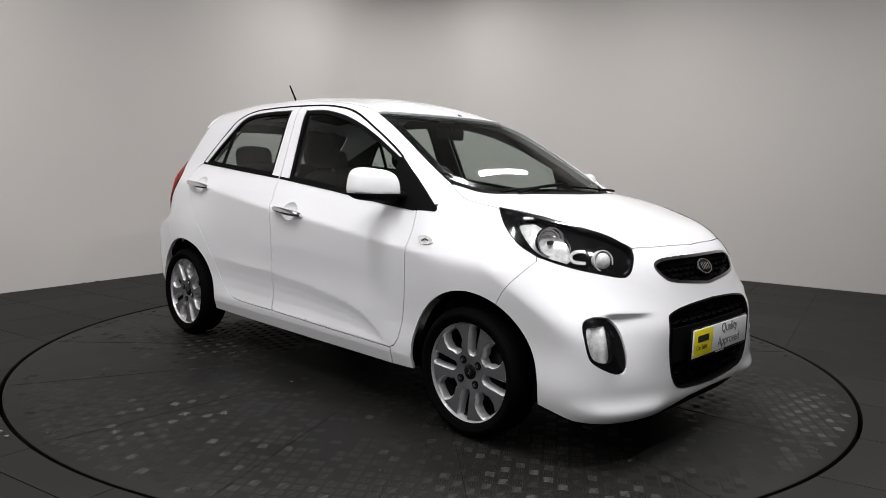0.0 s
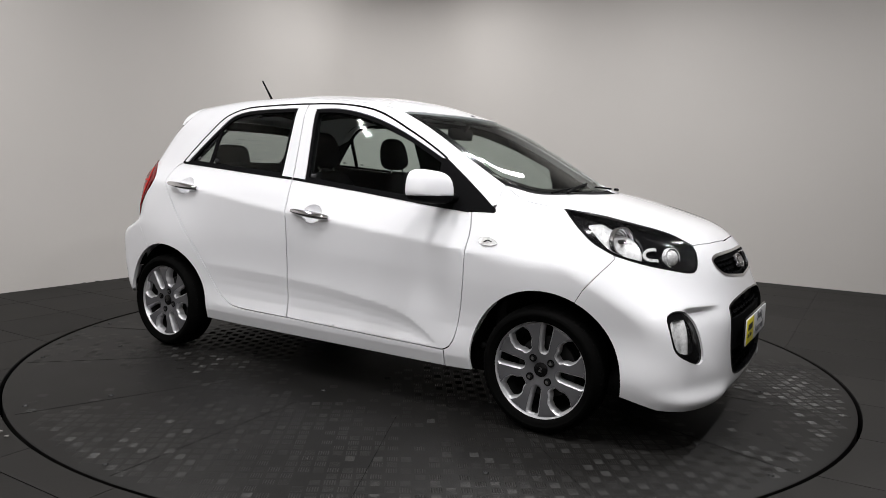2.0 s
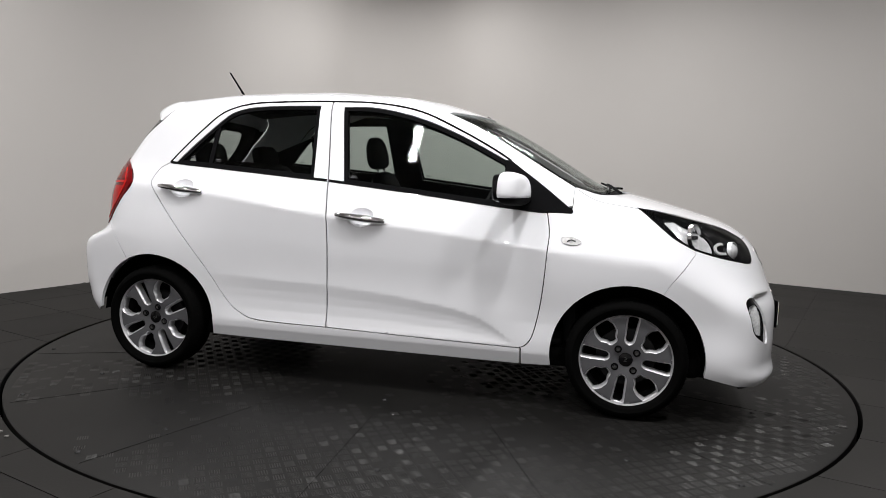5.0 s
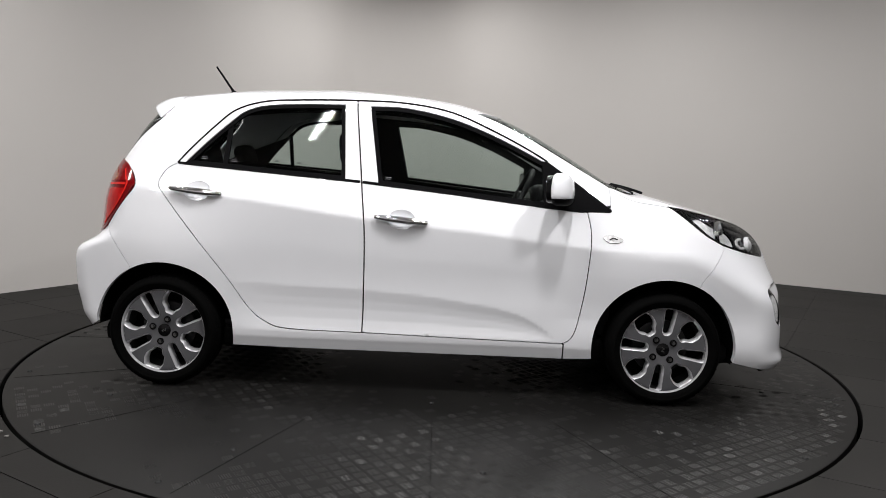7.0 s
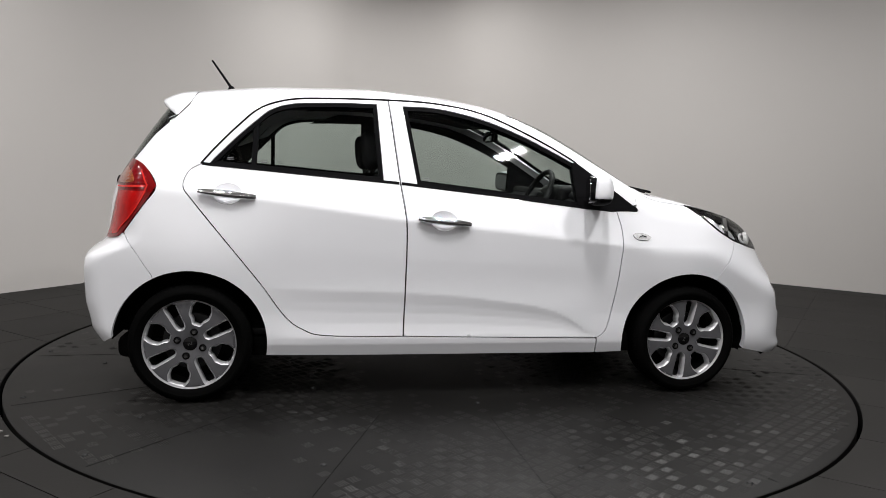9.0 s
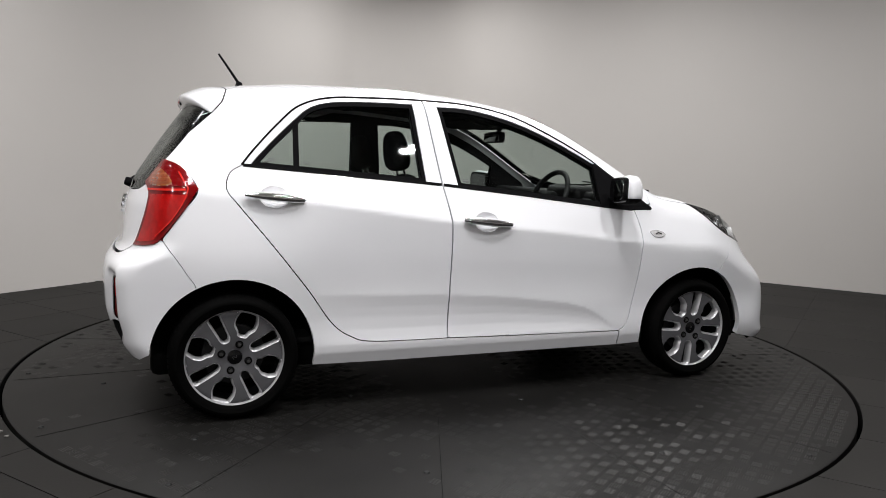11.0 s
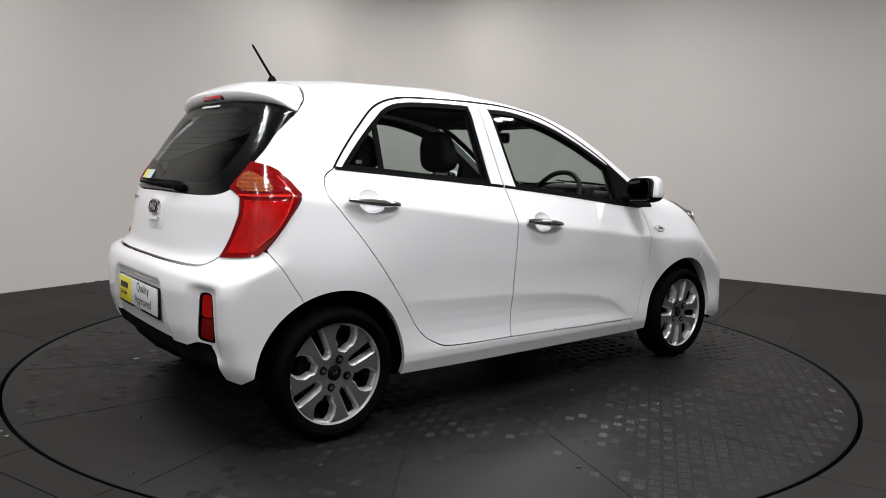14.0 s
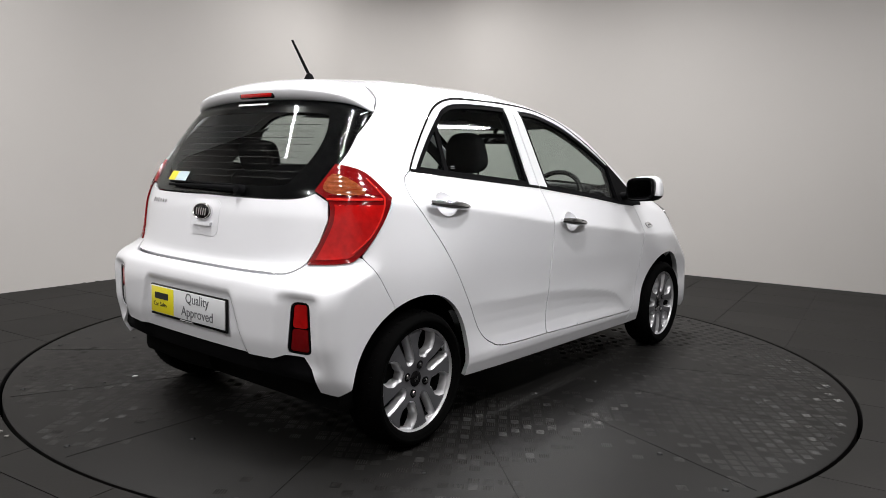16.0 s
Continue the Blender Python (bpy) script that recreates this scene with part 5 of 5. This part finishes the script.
def rim_face():
    """The cast wheel: dished, with rolled edges round the holes."""
    real = rim_holes()
    v, f = flat_mesh(ring_line(0.187, 96), real, 0.0042)
    z = dish(v, np.min([near_edge(h, v) for h in real], 0))
    bm = bmesh.new()
    hi = [bm.verts.new((x, y, h)) for (x, y), h in zip(v, z)]
    for t in f:
        a = v[t]
        if (a[1, 0] - a[0, 0]) * (a[2, 1] - a[0, 1]) - (a[1, 1] - a[0, 1]) * (a[2, 0] - a[0, 0]) < 0:
            t = t[::-1]
        bm.faces.new([hi[i] for i in t])
    bm.verts.index_update()
    rims = [(e.verts[0].index, e.verts[1].index) for e in bm.edges if e.is_boundary]
    lo = {}
    for i, j in rims:
        for k in (i, j):
            if k not in lo:
                lo[k] = bm.verts.new((v[k, 0] * 1.0, v[k, 1] * 1.0, z[k] - 0.030))
        bm.faces.new((hi[i], hi[j], lo[j], lo[i]))
    bmesh.ops.delete(bm, geom=[w for w in bm.verts if not w.link_faces], context="VERTS")
    bmesh.ops.recalc_face_normals(bm, faces=bm.faces)
    if sum(fc.normal.z * fc.calc_area() for fc in bm.faces) < 0:
        bmesh.ops.reverse_faces(bm, faces=bm.faces)
    return soft_shade(bm, 40)


def wheel(at, left, turn):
    w = new("wheel")
    w.parent = car
    tagged(w, "black tyre on a silver twin-spoke alloy wheel")
    w.matrix_basis = pose(*at, 90 if not left else -90, 0, 0) @ pose(0, 0, 0, 0, 0, turn)
    return w


def dress(w):
    big = Matrix.Diagonal((RIM_UP, RIM_UP, 1, 1))
    part("tyre", tyre_mesh(), RUBBER, w, "black rubber tyre")
    part("rim", moved(rim_face(), big), ALLOY, w, "silver alloy rim with twin spokes")
    part("spoke_face", moved(spoke_face(), big), ALLOY_FACE, w, "grey painted spoke faces")
    part("rim_lip", moved(lathe([(0.183, 0.030), (0.185, 0.058), (0.190, 0.068), (0.1955, 0.070), (RIM_R, 0.062), (0.190, 0.03)], 72), big), ALLOY, w)
    part("barrel", moved(lathe([(0.184, 0.05), (0.178, 0.0), (0.17, -0.07), (0.186, -0.078)], 48), big), DARK_METAL, w)
    part("brake_disc", lathe([(0.001, -0.012), (0.13, -0.012), (0.132, -0.03), (0.001, -0.034)], 40), DARK_METAL, w)
    part("wheel_back", lathe([(0.001, -0.045), (0.190, -0.045)], 40), LINER, w)
    hub = part("hub_cap", lathe([(0.001, 0.054), (0.027, 0.0535), (0.0308, 0.051), (0.0315, 0.038)], 28), GLOSSBLACK, w, "black centre cap")
    for x, lean in ((-0.008, 0), (0.0, 28), (0.008, -22)):
        part("cap_mark", moved(box(0.0035, 0.013, 0.001), pose(x, 0, 0.0543, 0, 0, lean)), CHROME, hub)
    for k in range(4):
        a = radians(90 * k + 45)
        at = pose(0.0575 * math.cos(a), 0.0575 * math.sin(a), 0)
        bolt_ob = part("wheel_bolt", moved(lathe([(0.001, 0.063), (0.008, 0.063), (0.009, 0.058), (0.0095, 0.050)], 6), at), CHROME, w, "chrome wheel bolt")
        part("bolt_seat", moved(lathe([(0.0096, 0.0565), (0.0165, 0.0568), (0.0170, 0.045)], 20), at), GLOSSBLACK, bolt_ob)
    return w


WHEEL_Y = 0.702
first_wheel = dress(wheel((1.193, -WHEEL_Y, 0.268), False, 82))
for x, left, turn in ((-1.193, False, 27), (1.193, True, 12), (-1.193, True, 60)):
    copy_thing(first_wheel, pose(x, WHEEL_Y if left else -WHEEL_Y, 0.268, 90 if not left else -90, 0, 0) @ pose(0, 0, 0, 0, 0, turn))

# arch liners and the underbody
for x in (1.193, -1.193):
    for s in (-1, 1):
        bm = bmesh.new()
        pts = arch(x, -12, 192, 0.345, 0.266, 36) if x > 0 else arch(x, -12, 178, 0.345, 0.266, 36)
        a = [bm.verts.new((px, s * 0.70, pz)) for px, pz in pts]
        b = [bm.verts.new((px, s * 0.50, pz)) for px, pz in pts]
        for i in range(len(pts) - 1):
            bm.faces.new((a[i], a[i + 1], b[i + 1], b[i]))
        bm.faces.new(b)
        part("arch_liner", bm, LINER, car, "black wheel arch liner")
under = box(3.05, 1.36, 0.10, 0.03, (0.0, 0, 0.235))
part("underbody", under, LINER, car, "dark underbody")
part("rear_silencer", moved(lathe([(0.001, -0.25), (0.075, -0.24), (0.085, 0.0), (0.075, 0.24), (0.001, 0.25)], 20), pose(-1.50, 0.30, 0.27, 90, 0, 0)), LINER, car)
part("front_undertray", box(0.35, 1.2, 0.03, 0.01, (1.58, 0, 0.19)), LINER, car)

# ---- inside the car ----
inner_side = [(0.9, 0.93)] + [(x - 0.02, z - 0.022) for x, z in roof_line[2:-8]] + [(-1.38, 1.10), (-1.42, 0.9), (-1.40, 0.62), (-0.9, 0.60), (-0.7, 0.26), (0.7, 0.26), (0.82, 0.6)]
skin_part("door_trim", side, inner_side, CABIN, car, "dark interior trim", both=True, step=0.05, holes=[inset(REAR_WIN, 0.014), inset(FRONT_WIN, 0.015)], lift=-0.035, thick=0.006)
skin_part("roof_lining", top, whole([(0.40, 0.0), (0.39, 0.15), (0.35, 0.33), (0.27, 0.47), (-0.3, 0.45), (-1.2, 0.43), (-1.24, 0.0)]), LINING, car, "grey roof lining", step=0.08, lift=-0.030, thick=0.008)
part("cabin_floor", box(2.3, 1.30, 0.03, 0.01, (-0.25, 0, 0.30)), CABIN, car)
part("bulkhead", box(0.06, 1.24, 0.62, 0.02, (0.93, 0, 0.60)), CABIN, car)
part("boot_floor", box(0.62, 1.08, 0.05, 0.01, (-1.27, 0, 0.63)), CABIN, car)
dash = box(0.42, 1.24, 0.26, 0.07, (0.80, 0, 0.83), seg=4)
dash_ob = part("dashboard", dash, CABIN, car, "black plastic dashboard")
part("dash_top", box(0.40, 1.20, 0.06, 0.028, (0.83, 0, 0.945), Matrix.Rotation(radians(4), 4, "Y"), 4), CABIN, dash_ob)
part("instrument_hood", box(0.16, 0.34, 0.10, 0.04, (0.66, -0.34, 0.965), None, 4), CABIN, dash_ob)
part("centre_stack", box(0.14, 0.26, 0.30, 0.03, (0.60, 0, 0.78)), GLOSSBLACK, dash_ob)
part("parcel_shelf", box(0.40, 1.02, 0.02, 0.008, (-1.30, 0, 0.925)), CABIN, car, "dark parcel shelf")

# steering wheel on the car's right
sm = pose(0.50, -0.34, 0.925, 0, -64, 0)
bm = bmesh.new()
R, r0 = 0.178, 0.0145
ring = [[bm.verts.new(sm @ Vector(((R + r0 * math.cos(b)) * math.cos(a), (R + r0 * math.cos(b)) * math.sin(a), r0 * math.sin(b)))) for b in np.linspace(0, 2 * math.pi, 11)[:-1]] for a in np.linspace(0, 2 * math.pi, 41)[:-1]]
for i in range(40):
    for j in range(10):
        bm.faces.new((ring[i][j], ring[(i + 1) % 40][j], ring[(i + 1) % 40][(j + 1) % 10], ring[i][(j + 1) % 10]))
bmesh.ops.recalc_face_normals(bm, faces=bm.faces)
steer = part("steering_wheel", soft_shade(bm, 60), CABIN, car, "black three-spoke steering wheel")
part("wheel_boss", moved(box(0.12, 0.13, 0.05, 0.02), sm), CABIN, steer)
for a in (90, -90, 180):
    part("wheel_spoke", moved(box(0.13, 0.035, 0.018, 0.006, (0.11, 0, 0)), sm @ pose(0, 0, 0, 0, 0, a)), CABIN, steer)
part("steering_column", tube([(0.52, -0.34, 0.91), (0.75, -0.34, 0.80)], 0.04, 10), CABIN, steer)

# rear-view mirror
rv = part("rearview_mirror", box(0.035, 0.22, 0.062, 0.014, (0.33, -0.01, 1.272), None, 3), CABIN, car, "black rear-view mirror")
part("mirror_glass", box(0.004, 0.20, 0.048, 0.001, (0.3105, -0.01, 1.272)), MIRROR_GLASS, rv)
part("mirror_stem", tube([(0.345, 0, 1.29), (0.375, 0, 1.33), (0.40, 0, 1.372)], 0.012, 8), CABIN, rv)
for s in (-1, 1):
    part("sun_visor", box(0.16, 0.36, 0.014, 0.006, (0.26, s * 0.27, 1.355), Matrix.Rotation(radians(14), 4, "Y")), LINING, car)


def rounded(w, d, h, at, lean=0.0, e=0.55, taper=0.0):
    """A padded block with soft corners."""
    bm = bmesh.new()
    bmesh.ops.create_uvsphere(bm, u_segments=28, v_segments=18, radius=1)
    for v in bm.verts:
        c = [math.copysign(abs(t) ** e, t) for t in v.co]
        k = 1 - taper * (c[2] + 1) / 2
        v.co = (c[0] * d / 2 * k, c[1] * w / 2 * k, c[2] * h / 2)
    for f in bm.faces:
        f.smooth = True
    return moved(bm, pose(*at) @ pose(0, 0, 0, 0, lean, 0))


def front_seat(y):
    seat = part("front_seat", rounded(0.48, 0.50, 0.17, (0.02, y, 0.50), -8), CLOTH, car, "black cloth front seat with a headrest")
    part("seat_back", rounded(0.47, 0.15, 0.58, (-0.255, y, 0.77), -16, taper=0.22), CLOTH, seat)
    part("headrest", rounded(0.26, 0.11, 0.20, (-0.372, y, 1.165), -10, 0.66, 0.22), CLOTH, seat)
    for d in (-0.06, 0.06):
        part("headrest_post", tube([(-0.325, y + d, 1.00), (-0.365, y + d, 1.13)], 0.006, 8), CHROME, seat)
    part("seat_base", box(0.42, 0.40, 0.12, 0.02, (0.0, y, 0.37)), CABIN, seat)


front_seat(-0.34)
front_seat(0.34)
bench = part("rear_bench", rounded(1.18, 0.48, 0.17, (-0.72, 0, 0.52), -6, 0.35), CLOTH, car, "black cloth rear bench seat")
part("bench_back", rounded(1.16, 0.14, 0.58, (-1.02, 0, 0.80), -18, 0.35), CLOTH, bench)
for y in (-0.32, 0.32):
    part("headrest", rounded(0.25, 0.09, 0.15, (-1.13, y, 1.115), -14, 0.55), CLOTH, bench)


def motions():
    rows = []
    for i in range(0, 33):
        t = i * 0.5
        rows.append((t, pose(0, 0, 0, 0, 0, START + RATE * t)))
    walk(table, rows)
    walk(car, [(t, m @ Matrix.Translation((*CAR_AT, 0))) for t, m in rows])


motions()
